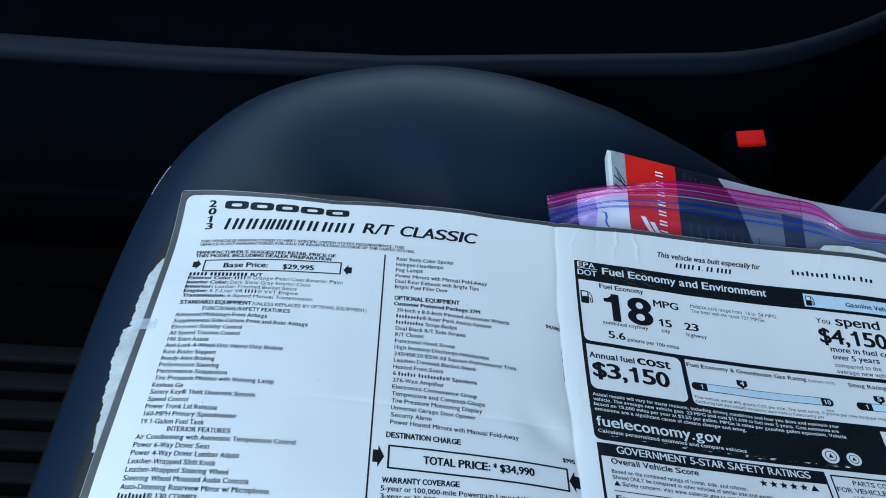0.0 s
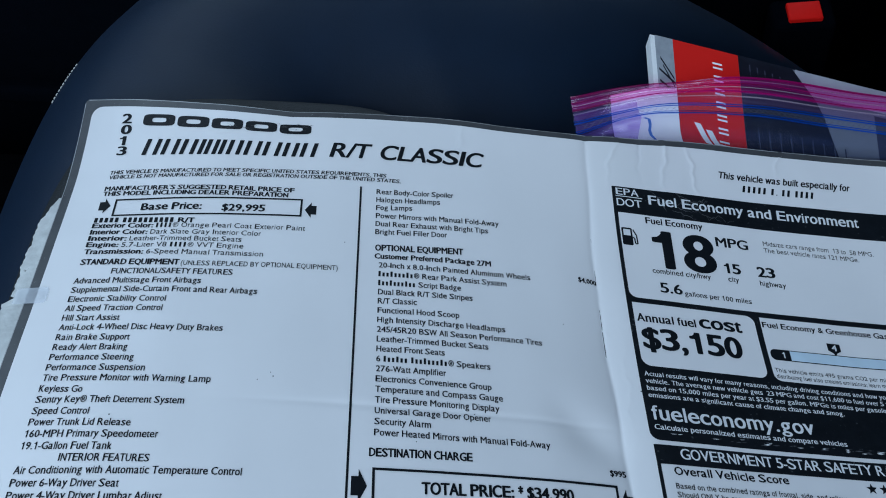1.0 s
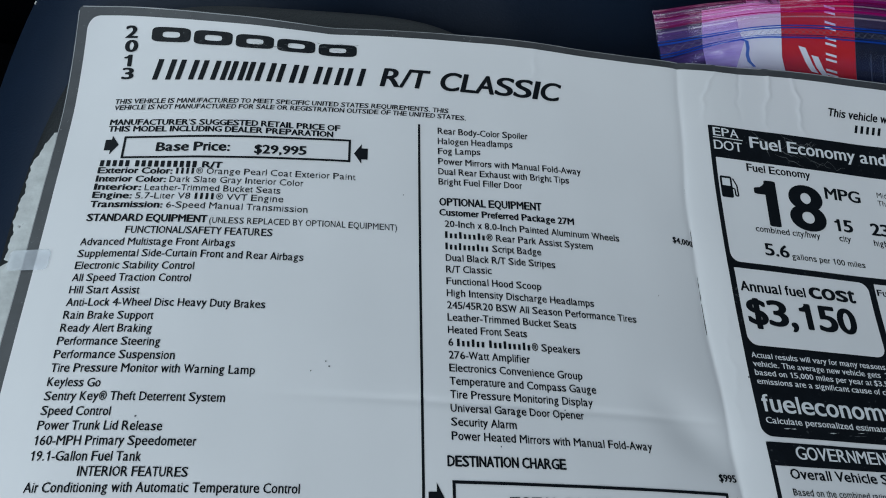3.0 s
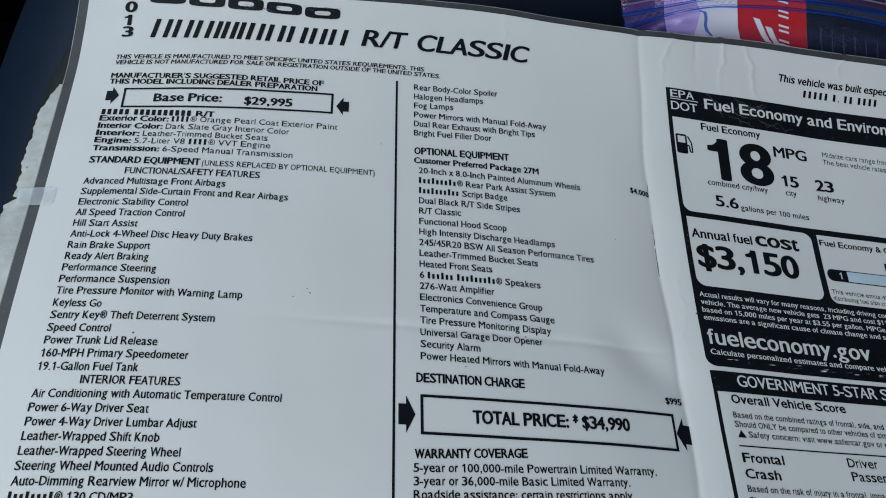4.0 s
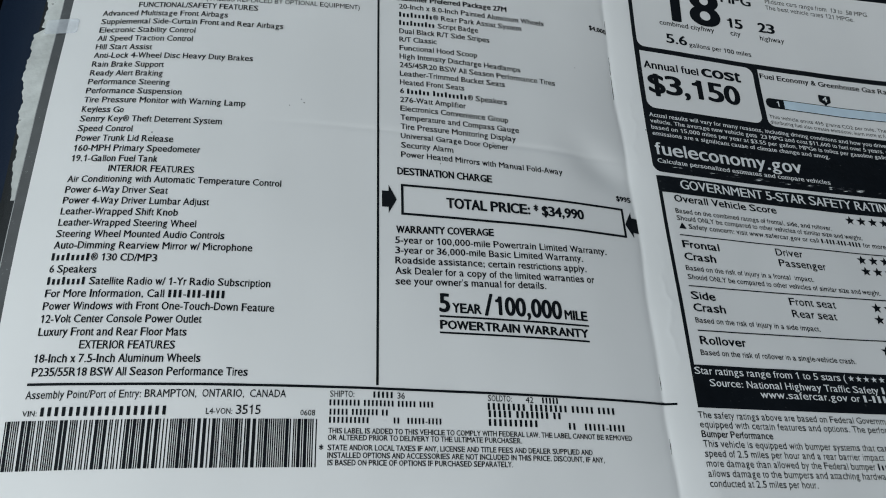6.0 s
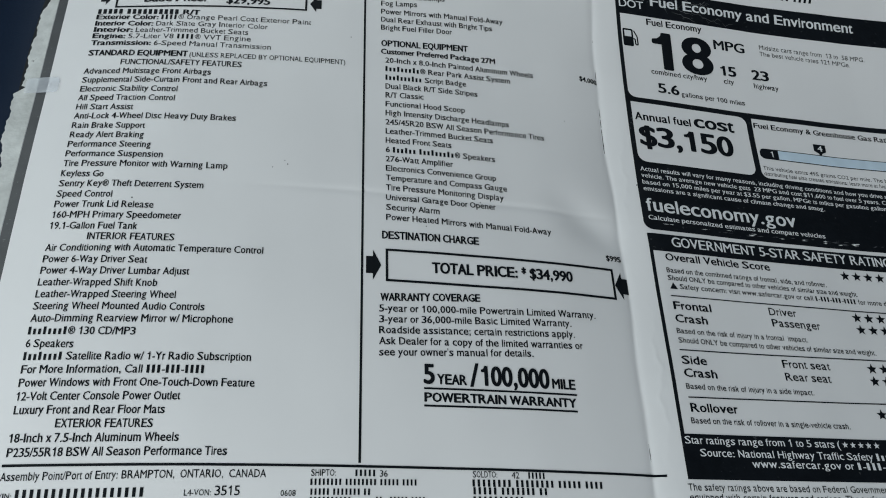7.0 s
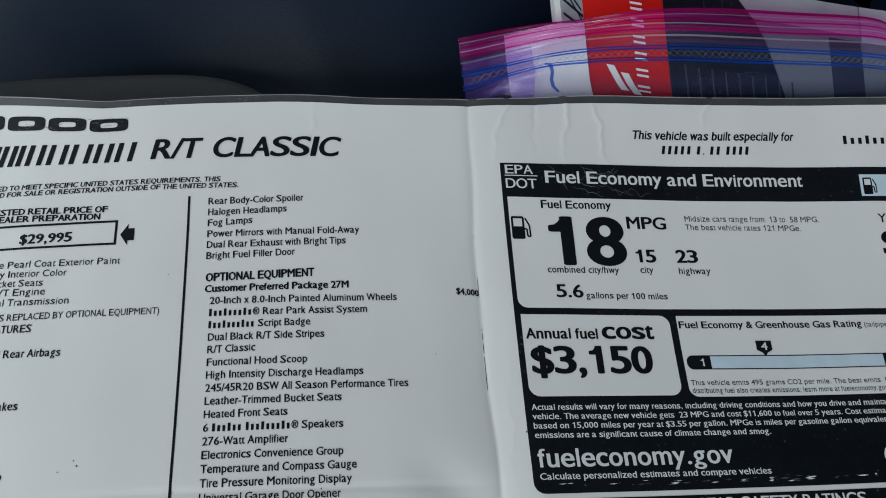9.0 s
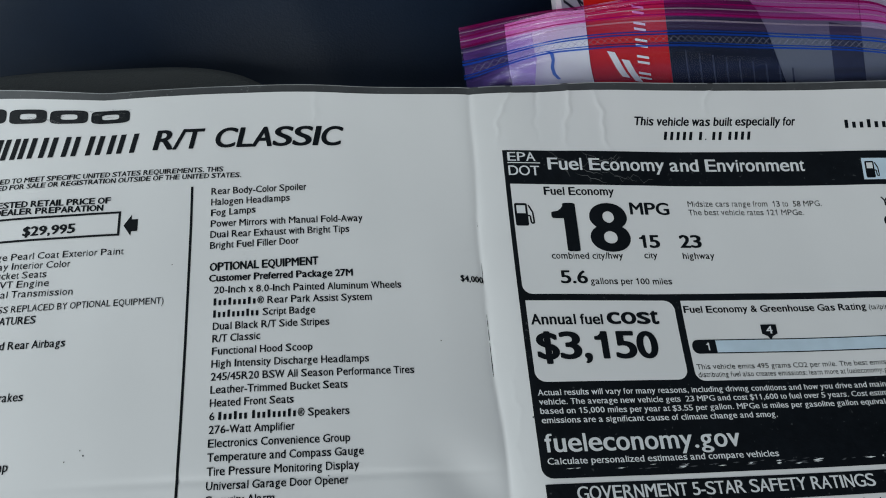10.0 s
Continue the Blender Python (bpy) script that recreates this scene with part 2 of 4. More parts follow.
def lay(x, y, lift=0.0):
    """Page millimetres to places."""
    x, y = np.asarray(x, float), np.asarray(y, float)
    x, y = np.broadcast_arrays(x, y)
    right = np.clip(x - 105, 0, None) * 0.0228 * np.clip((y + 180) / 192, 0, 1.25)
    corner = 12.0 * np.clip((-30 - x) / 85, 0, None) ** 1.08 * np.clip(y / 34.6, 0, 1.12) ** 1.8
    dip = 1.9 * np.clip((y - 8) / 28, 0, 1.1) * np.exp(-(((x - 86) / 42) ** 4))
    sag = 0.0006 * np.clip(x - 225, 0, None) ** 2
    yy = y - right + corner - dip - sag
    x = x - 0.22 * corner * np.clip((-60 - x) / 50, 0, 1)
    return np.stack([x / 1000, yy / 1000, page_z(x / 1000, yy / 1000) + lift / 1000], -1)


def patch(name, x0, x1, y0, y1, mat, parent, lift, radius=0.0, step=4.0, label="", ragged=None, corners=(1, 1, 1, 1)):
    """A printed area with rounded corners (top left, top right, bottom right, bottom left) that follows the sheet."""
    ys = np.linspace(y0, y1, max(2, int(abs(y1 - y0) / step) + 2))
    if radius:
        arc = radius * (1 - np.cos(np.linspace(0, np.pi / 2, 6)))
        ys = np.unique(np.concatenate([ys, y0 + arc, y1 - arc]))
    n = max(2, int(abs(x1 - x0) / step) + 2)
    verts, faces = [], []
    for y in ys:
        a, b = x0, x1
        for far, left, right in ((y1 - y, corners[0], corners[1]), (y - y0, corners[3], corners[2])):
            if radius and far < radius:
                cut = radius - math.sqrt(max(0, radius**2 - (radius - far) ** 2))
                a, b = a + cut * left, b - cut * right
        if ragged:
            a, b = ragged(y, a, b)
        verts.append(lay(np.linspace(a, b, n), y, lift))
    verts = np.concatenate(verts)
    for j in range(len(ys) - 1):
        for i in range(n - 1):
            k = j * n + i
            faces.append((k, k + 1, k + n + 1, k + n))
    return mesh_object(name, verts, faces, mat, parent, label, True)


def polygon(name, points, mat, parent, lift, label=""):
    pts = lay([p[0] for p in points], [p[1] for p in points], lift)
    return mesh_object(name, pts, [tuple(range(len(points)))], mat, parent, label)


def frame_box(name, x0, x1, y0, y1, wide, parent, lift=0.15):
    """A printed rectangular outline as one mesh."""
    verts, faces = [], []
    for a, b, c, d in ((x0, x1, y1 - wide, y1), (x0, x1, y0, y0 + wide), (x0, x0 + wide, y0, y1), (x1 - wide, x1, y0, y1)):
        n = max(2, int(max(b - a, d - c) / 4) + 2)
        k = len(verts)
        for s in np.linspace(0, 1, n):
            if b - a > d - c:
                row = ((a + (b - a) * s, c), (a + (b - a) * s, d))
            else:
                row = ((a, c + (d - c) * s), (b, c + (d - c) * s))
            verts += [lay(*p, lift) for p in row]
        faces += [(k + 2 * i, k + 2 * i + 1, k + 2 * i + 3, k + 2 * i + 2) for i in range(n - 1)]
    return mesh_object(name, verts, faces, INK, parent)


# ---- lettering with the built-in font, set to the spacing of a plain grotesque ----
GLYPHS = {}
deps = bpy.context.evaluated_depsgraph_get
ADVANCE = {}
for wide, letters in ((191, "'"), (222, "ijl"), (278, " ,.:;/!ftI"), (333, "()-r"), (389, "*"), (500, "Jckszvxy"), (556, "0123456789$abdeghnopquL"),
                      (611, "FTZ"), (667, "ABEKPSVXY&"), (722, "CDHNRUw"), (737, "\u00ae"), (778, "GOQ"), (833, "mM"), (944, "W")):
    ADVANCE.update({c: wide / 718 for c in letters})
BEARING = {}
for side, letters in ((0.10, "BDEFHIKLMNPRUbhiklmnpru"), (0.055, "CGOQSacdegoqs0235689&$"), (0.02, "AJTVWXYZvwxyzft4"), (0.11, ".,:;'"), (0.0, "/"), (0.05, "7")):
    BEARING.update({c: side for c in letters})
TAIL = dict(BEARING)
TAIL.update({c: 0.045 for c in "BDPRbpEFK"}, **{c: 0.02 for c in "Lrk"}, **{c: 0.10 for c in "adghijlmnqu"})


def raw_glyph(char, fine):
    cu = bpy.data.curves.new("letters", "FONT")
    cu.body, cu.size, cu.resolution_u = char, 1.0, fine
    ob = bpy.data.objects.new("letters", cu)
    scene.collection.objects.link(ob)
    me = bpy.data.meshes.new_from_object(ob.evaluated_get(deps()))
    pts = np.zeros(len(me.vertices) * 3)
    me.vertices.foreach_get("co", pts)
    faces = [tuple(p.vertices) for p in me.polygons]
    bpy.data.objects.remove(ob)
    bpy.data.curves.remove(cu)
    bpy.data.meshes.remove(me)
    return pts.reshape(-1, 3)[:, :2].copy(), faces


CAP = raw_glyph("H", 2)[0][:, 1].max()
LOW = raw_glyph("x", 2)[0][:, 1].max() / CAP
TALL = raw_glyph("l", 2)[0][:, 1].max() / CAP
DEEP = raw_glyph("p", 2)[0][:, 1].min() / CAP
FLAGGED_ONE = (np.array([(0.62, 0), (1, 0), (1, 1), (0.62, 1), (0, 0.71), (0.62, 0.71), (0.72, 1.0), (0.50, 0.89), (0.30, 0.83), (0, 0.81)]), [(0, 1, 2, 3), (4, 5, 6, 7, 8, 9)])


def glyph(char, fine):
    """One letter: points with the ink from 0 to 1 across and the capitals 1 high, and faces. The small letters are drawn up to a large eye."""
    key = (char, fine)
    if key not in GLYPHS:
        if char == "1":
            GLYPHS[key] = FLAGGED_ONE
        else:
            pts, faces = raw_glyph(char, fine)
            pts[:, 0] = (pts[:, 0] - pts[:, 0].min()) / np.ptp(pts[:, 0])
            pts[:, 1] /= CAP
            if char.islower():
                pts[:, 1] = np.interp(pts[:, 1], (DEEP, 0, LOW, TALL), (-0.29, 0, 0.735, 1.0))
            elif char.isdigit():
                pts[:, 1] = np.interp(pts[:, 1], (pts[:, 1].min(), pts[:, 1].max()), (-0.01, 1.0))
            GLYPHS[key] = (pts, faces)
    return GLYPHS[key]


def write(text, x0, y0, x1, cap, parent, y1=None, bold=0.0, italic=0.0, mat=None, lift=0.15, name="text_line", upright=False):
    """One line of print from x0 to x1 on the baseline y0 (to y1), millimetres. {n} stands for n plain bars, {+n} for tall ones.
    Where x1 is below x0 + 1 it sets its own width. An upright line runs up the page: x0 and x1 are heights, y0 the distance to the left."""
    pieces, pen, ink = [], 0.0, 0.0
    fine = 2 if cap < 3.5 else 6
    for k, run in enumerate(text.replace("}", "{").split("{")):
        if k % 2:
            for i in range(int(run)):
                high = 1.0 if run[0] == "+" or i == 0 or i % 4 == 3 else 0.735
                pts = np.array([(0.13, 0), (0.45, 0), (0.45, high), (0.13, high)])
                pieces.append((pts + (pen, 0), [(0, 1, 2, 3)]))
                pen += 0.70
            ink = pen - 0.25
        else:
            for char in run:
                wide = ADVANCE.get(char, 0.77)
                if char != " ":
                    a, b = (0.14, 0.27) if char == "1" else (BEARING.get(char, 0.05), TAIL.get(char, 0.05))
                    pts, faces = glyph(char, fine)
                    pieces.append((pts * (wide - a - b, 1) + (pen + a, 0), faces))
                    ink = pen + wide - b
                pen += wide
    start = pieces[0][0][:, 0].min()
    grow = bold / CAP
    wide = ink - start + 2 * grow
    sx = (x1 - x0 - italic * cap) / wide if x1 > x0 + 1 else cap
    verts, faces, k = [], [], 0
    rise = 0.0 if y1 is None else (y1 - y0) / (wide * sx)
    turns = 0 if not bold else 2 if bold < 0.02 else 4 if cap < 3.5 else 12
    shifts = [(grow * (1 - math.cos(2 * math.pi * i / turns)), 0.45 * grow * math.sin(2 * math.pi * i / turns)) for i in range(turns)] or [(0.0, 0.0)]
    for copy, (shift, up) in enumerate(shifts):
        for pts, fs in pieces:
            px = (pts[:, 0] - start + shift) * sx + italic * cap * pts[:, 1]
            across, above = x0 + px, y0 + (pts[:, 1] + up) * cap + rise * px
            verts.append(lay(-above, across, lift + 0.006 * copy) if upright else lay(across, above, lift + 0.006 * copy))
            faces += [tuple(i + k for i in f) for f in fs]
            k += len(pts)
    return mesh_object(name, np.concatenate(verts), faces, mat or INK, parent)


def rule(x0, y0, x1, y1, wide, parent, mat=None, lift=0.14, name="rule"):
    n = max(2, int(math.hypot(x1 - x0, y1 - y0) / 4) + 2)
    s = np.linspace(0, 1, n)
    px, py = x0 + (x1 - x0) * s, y0 + (y1 - y0) * s
    nx, ny = -(y1 - y0), x1 - x0
    d = math.hypot(nx, ny)
    nx, ny = nx / d * wide / 2, ny / d * wide / 2
    verts = np.concatenate([lay(px + nx, py + ny, lift), lay(px - nx, py - ny, lift)])
    return mesh_object(name, verts, [(i, i + 1, n + i + 1, n + i) for i in range(n - 1)], mat or INK, parent)


# ---- cabin: floor, far side, roof, rear, dash ----
bm = bmesh.new()
box(bm, -1.3, 1.3, -0.62, 1.3, -0.36, -0.30)
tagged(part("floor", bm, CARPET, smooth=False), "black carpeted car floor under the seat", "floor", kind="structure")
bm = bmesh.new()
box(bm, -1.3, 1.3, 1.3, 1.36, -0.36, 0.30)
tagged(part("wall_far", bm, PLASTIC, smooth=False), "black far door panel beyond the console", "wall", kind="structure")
bm = bmesh.new()
box(bm, -0.75, 1.3, -0.75, 1.36, 0.95, 1.0)
tagged(part("ceiling", bm, HEADLINER, smooth=False), "grey fabric headliner of the car", "ceiling", kind="structure")
bm = bmesh.new()
box(bm, 1.3, 1.36, -0.75, 1.36, -0.36, 1.0)
tagged(part("wall_rear", bm, PLASTIC, smooth=False), "black rear of the car cabin", "wall", kind="structure")
bm = bmesh.new()
box(bm, -1.3, -0.75, -0.62, 1.3, -0.30, 0.28, 0.06)
tagged(part("wall_dash", bm, PLASTIC), "black dashboard under the windscreen", "dashboard", kind="structure")

# ---- seat ----
seat = thing("car_seat", "dark leather car seat with pale contrast stitching", "seat")
CX, CY, AX, BY, POWER = 0.16, -0.07, 0.313, 0.290, 4.0
N = 220


def outline(th):
    c, s = math.cos(th), math.sin(th)
    return (CX + AX * math.copysign(abs(c) ** (2 / POWER), c), CY + BY * math.copysign(abs(s) ** (2 / POWER), s))


EDGE = [Vector((*outline(2 * math.pi * k / N), 0)) for k in range(N)]
NORMAL = [(EDGE[(k + 1) % N] - EDGE[k - 1]).cross(Vector((0, 0, 1))).normalized() for k in range(N)]


def crest(x, y):
    """Top of the bolster: highest on the far side, lower at the front and falling towards the backrest."""
    far = min(1, max(0, (y + 0.02) / 0.12))
    front = min(1, max(0, (x + 0.14) / 0.14))
    z = -0.012 + 0.0115 * far * front
    return z - (0.30 * 0.02 * math.log1p(math.exp((x - 0.09) / 0.02)) + 0.42 * max(0, x - 0.14) ** 1.4) * far - 0.02 * max(0, min(1, (x - 0.1) / 0.2)) * (1 - far)


def under_page(x, y, z, gap):
    """Keeps what lies below the sticker below it, easing off past its edges."""
    if -0.16 < x < 0.33 and -0.24 < y < 0.09:
        ease = 0.6 * (max(0, y - 0.036) + max(0, -0.118 - x) + max(0, x - 0.312))
        return min(z, float(page_z(x, min(y, 0.038))) - gap + ease)
    return z


def ring(d, drop, gap=0.004):
    out = []
    for k in range(N):
        # the side towards the backrest rolls off more gently
        roll = 0.007 * min(1, max(0, (EDGE[k].x - 0.03) / 0.10)) * max(0, (0.085 - d) / 0.085) ** 1.5
        p = EDGE[k] - NORMAL[k] * min(d, 0.06)
        if d > 0.06:
            p = p + (Vector((CX - 0.05, CY, 0)) - p).normalized() * (d - 0.06) * 1.15
        out.append((p.x, p.y, under_page(p.x, p.y, crest(EDGE[k].x, EDGE[k].y) + drop - roll, gap)))
    return out


def loft(rings, cap=True):
    verts = [v for r in rings for v in r]
    faces = []
    for j in range(len(rings) - 1):
        for i in range(N):
            k = (i + 1) % N
            faces.append((j * N + i, j * N + k, (j + 1) * N + k, (j + 1) * N + i))
    if cap:
        faces.append(tuple((len(rings) - 1) * N + i for i in range(N)))
    return verts, faces


profile = ((0.03, -0.29), (-0.004, -0.20), (-0.014, -0.12), (-0.015, -0.075), (-0.010, -0.045), (0.0, -0.024), (0.012, -0.011),
           (0.030, -0.003), (0.050, 0.0), (0.072, -0.002), (0.095, -0.009), (0.115, -0.018), (0.135, -0.030), (0.150, -0.038))
rings = [ring(d, z) for d, z in profile]
for s in (0.8, 0.5, 0.2):
    rings.append([(CX + (x - CX) * s, CY + (y - CY) * s, under_page(CX + (x - CX) * s, CY + (y - CY) * s, -0.040, 0.012)) for x, y, z in rings[13]])
v, f = loft(rings[:6], False)
mesh_object("side_panel", v, f, SIDE, seat, "side panel below the seam, shade painted as darker colour", True)
v, f = loft(rings[5:])
mesh_object("bolster", v, f, LEATHER, seat, "smooth dark leather bolster round the cushion", True)


def pad_ring(grow, z):
    out = []
    for k in range(N):
        a = 2 * math.pi * k / N
        c, q = math.cos(a), math.sin(a)
        x = -0.040 + (0.088 + grow) * math.copysign(abs(c) ** 0.5, c)
        y = -0.100 + (0.163 + grow) * math.copysign(abs(q) ** 0.5, q)
        out.append((x, y, under_page(x, y, z, 0.005)))
    return out


v, f = loft([pad_ring(0.0, -0.044), pad_ring(0.001, -0.018), pad_ring(-0.001, -0.0125), pad_ring(-0.005, -0.0100), pad_ring(-0.012, -0.0092),
             pad_ring(-0.045, -0.0092), pad_ring(-0.075, -0.0092)])
mesh_object("seat_pad", v, f, INSERT, seat, "flat dark grey centre pad", True)


def stitches(d, drop, span, lift=0.0012):
    """Short pale stitches along the bolster's seam."""
    bm = bmesh.new()
    for k in range(span[0], span[1]):
        for half in (0.05, 0.37, 0.69):
            a = EDGE[k % N].lerp(EDGE[(k + 1) % N], half)
            b = EDGE[k % N].lerp(EDGE[(k + 1) % N], half + 0.22)
            n = NORMAL[k % N]
            z = crest(a.x, a.y) + drop + lift
            pa, pb = a - n * d, b - n * d
            m = look((pa.x, pa.y, z), (pb.x, pb.y, z)) @ Matrix.Translation((0, 0, -(pb - pa).length / 2))
            bmesh.ops.create_cube(bm, size=1, matrix=m @ Matrix.Diagonal((0.0005, 0.0005, (pb - pa).length * 0.8, 1)))
    return bm


part("stitching", stitches(0.001, -0.0235, (97, 101), 0.0008), THREAD, seat, "pale contrast thread", False)

# backrest at the rear end of the cushion
bm = bmesh.new()
box(bm, 0.352, 0.60, -0.36, 0.215, -0.16, 0.62, 0.06)
bmesh.ops.rotate(bm, verts=bm.verts, cent=(0.352, 0, -0.06), matrix=Matrix.Rotation(radians(16), 3, "Y"))
part("backrest", bm, LEATHER, seat, "upright dark leather backrest")
bm = bmesh.new()
bmesh.ops.create_cone(bm, cap_ends=True, segments=10, radius1=0.0016, radius2=0.0016, depth=0.60,
                      matrix=Matrix.Translation((0.3515, 0.1455, 0.21)))
bmesh.ops.rotate(bm, verts=bm.verts, cent=(0.352, 0, -0.06), matrix=Matrix.Rotation(radians(16), 3, "Y"))
part("piping", bm, PIPING, seat, "grey piping down the backrest")

# ---- seat belt buckle ----
buckle = thing("seat_belt_buckle", "black seat belt buckle with a bright red button", "buckle")
at = Matrix.Translation((0.296, 0.261, -0.096)) @ Matrix.Rotation(radians(-5), 4, "Z") @ Matrix.Rotation(radians(-13), 4, "Y") @ Matrix.Rotation(radians(4), 4, "X")
bm = bmesh.new()
box(bm, -0.021, 0.021, -0.0135, 0.0165, -0.075, -0.002, 0.005)
bmesh.ops.transform(bm, matrix=at, verts=bm.verts)
part("housing", bm, PLASTIC, buckle)
bm = bmesh.new()
box(bm, -0.0112, 0.0112, -0.0095, 0.0080, -0.012, 0.001, 0.0012)
bmesh.ops.transform(bm, matrix=at, verts=bm.verts)
part("button", bm, RED, buckle, "bright red release button")
bm = bmesh.new()
box(bm, -0.012, 0.012, -0.004, 0.004, -0.22, -0.07, 0.002)
bmesh.ops.transform(bm, matrix=at, verts=bm.verts)
part("stalk", bm, PLASTIC, buckle)

# ---- centre console ----
console = thing("center_console", "black centre console with a satin grey edge", "console")


def console_y(x):
    return 0.279 + 0.05 * (x + 0.05) + 0.10 * max(0, x) + 1.2 * max(0, x - 0.27) ** 1.7


def sweep(name, section, mat, x0, x1, label=""):
    xs = np.linspace(x0, x1, 60)
    n = len(section)
    verts = [(x, console_y(x) + dy, z + 0.03 * max(0, -x - 0.18)) for x in xs for dy, z in section]
    faces = [(i * n + j, i * n + (j + 1) % n, (i + 1) * n + (j + 1) % n, (i + 1) * n + j) for i in range(len(xs) - 1) for j in range(n)]
    faces += [tuple(range(n)), tuple((len(xs) - 1) * n + j for j in range(n))]
    return mesh_object(name, verts, faces, mat, console, label, True)


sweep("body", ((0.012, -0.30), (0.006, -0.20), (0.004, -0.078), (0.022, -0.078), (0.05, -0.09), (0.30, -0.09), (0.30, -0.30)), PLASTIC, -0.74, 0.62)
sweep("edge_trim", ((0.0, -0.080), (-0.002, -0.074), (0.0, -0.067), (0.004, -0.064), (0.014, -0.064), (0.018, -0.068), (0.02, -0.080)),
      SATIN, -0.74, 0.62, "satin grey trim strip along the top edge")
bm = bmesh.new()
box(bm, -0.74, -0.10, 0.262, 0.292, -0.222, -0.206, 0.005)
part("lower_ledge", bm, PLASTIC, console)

# ---- ribbed floor mat ----
mat_thing = thing("floor_mat", "black ribbed rubber floor mat beside the seat", "floor mat")
bm = bmesh.new()
box(bm, -0.70, -0.12, -0.50, 0.22, -0.2995, -0.290, 0.003)
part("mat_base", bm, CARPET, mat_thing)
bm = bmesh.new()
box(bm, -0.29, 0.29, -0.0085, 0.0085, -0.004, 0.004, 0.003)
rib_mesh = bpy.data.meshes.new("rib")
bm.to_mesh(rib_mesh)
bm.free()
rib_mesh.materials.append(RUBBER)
rib_mesh.shade_smooth()
for k in range(22):
    rib = new("rib", rib_mesh)
    rib.parent = mat_thing
    rib.location = (-0.41, -0.46 + 0.0285 * k, -0.287)

# ---- the laminated sticker ----
sticker = thing("window_sticker", "laminated white car price sticker lying open on the seat", "window sticker")
lam = patch("laminate", -116.4, 299.4, -236.0, 38.2, LAMINATE, sticker, -0.25, 1.6, 1.6, "grey clear-plastic laminate margin")
for x0, y0, x1, y1 in ((-115.0, 38.05, 298.0, 38.05), (-116.25, -235, -116.25, 36.8), (299.25, -235, 299.25, 36.8), (-115.0, -235.85, 298.0, -235.85)):
    rule(x0, y0, x1, y1, 0.28, lam, EDGE_LIGHT, -0.2, "cut_edge")
page = patch("paper", -112.6, 295.6, -232.0, 35.3, PAPER, sticker, 0.0, 4.2, 0.65, "white printed paper with creases and a fold")

# torn backing strip and the tape along the front edge
def torn_edge(y, a, b):
    wob = 0.35 * math.sin(0.31 * y) + 0.3 * math.sin(0.83 * y + 2) + 0.2 * math.sin(2.1 * y)
    if y > -52.5:
        wide = 5.4 * min(1, max(0.05, (-y - 3.5) / 16) ** 0.6)
    else:
        wide = max(0.3, min(7.2, 2.5 + (-52.5 - y) * 1.6) - 6.5 * max(0, (-y - 72) / 58))
    return -117.0 - max(0.2, wide + wob * min(1, wide / 3)), b


patch("torn_strip", -122.0, -115.6, -128.0, -3.6, TORN, sticker, -0.6, 0, 0.9, "speckled torn white backing strip", torn_edge)
patch("tape", -120.5, -108.5, -56.5, -49.5, TAPE, sticker, 0.45, 1.2, 1.2, "small piece of clear tape")
polygon("torn_corner", ((250, 35.2), (251.5, 38.2), (254.7, 41.2), (262, 41.8), (270, 42.2), (277, 41.3), (284, 41.6), (296, 39.6), (296, 34.0)), TORN, sticker, -0.4, "torn white paper scrap")


def bold_write(text, x0, y0, x1, cap, parent=page, **more):
    return write(text, x0, y0, x1, cap, parent, bold=0.040, **more)


# heading: the year, a wide wordmark as plain rings, the model line
for digit, y, x0, x1 in (("2", 28.5, -99.4, -95.2), ("0", 24.0, -99.0, -94.6), ("1", 19.2, -98.7, -96.0), ("3", 14.9, -98.8, -94.8)):
    bold_write(digit, x0, y, x1, 3.7)


def ring_mark(x0, x1, y0, y1, parent):
    """A wide hollow block of a wordmark, heavy at the sides and thin above and below."""
    verts, n = [], 32
    for side, flat, power in ((0.0, 0.0, 0.42), (3.6, 1.45, 0.55)):
        for k in range(n):
            a = 2 * math.pi * k / n
            c, q = math.cos(a), math.sin(a)
            verts.append(lay((x0 + x1) / 2 + ((x1 - x0) / 2 - side) * math.copysign(abs(c) ** power, c),
                             (y0 + y1) / 2 + ((y1 - y0) / 2 - flat) * math.copysign(abs(q) ** power, q), 0.15))
    return mesh_object("wordmark_block", verts, [(k, (k + 1) % n, n + (k + 1) % n, n + k) for k in range(n)], WORN_INK, parent)


for k in range(5):
    ring_mark(-90.6 + 14.1 * k, -77.6 + 14.1 * k, 27.5 - 0.32 * k, 32.3 - 0.32 * k, page)


def slant_bar(x, y, wide, high, parent):
    """A plain slanted bar of the model name."""
    pts = [(x + px + 0.22 * py, y + py) for px, py in ((0, 0), (wide, 0), (wide, high), (0, high))]
    return polygon("model_bar", pts, INK, parent, 0.15)


x = -88.6
for wide in (7.2, 7.2, 6.9, 5.5, 5.5, 6.7, 7.2, 7.7, 6.7, 7.2):
    slant_bar(x, 14.6, 1.7, 7.1, page)
    slant_bar(x + wide - 2.9, 14.6, 1.7, 7.1, page)
    x += wide * 1.045
write("R/T", -13.2, 15.0, 4.2, 7.1, page, italic=0.22, bold=0.028)
write("CLASSIC", 6.8, 15.0, 50.6, 7.1, page, italic=0.22, bold=0.028)

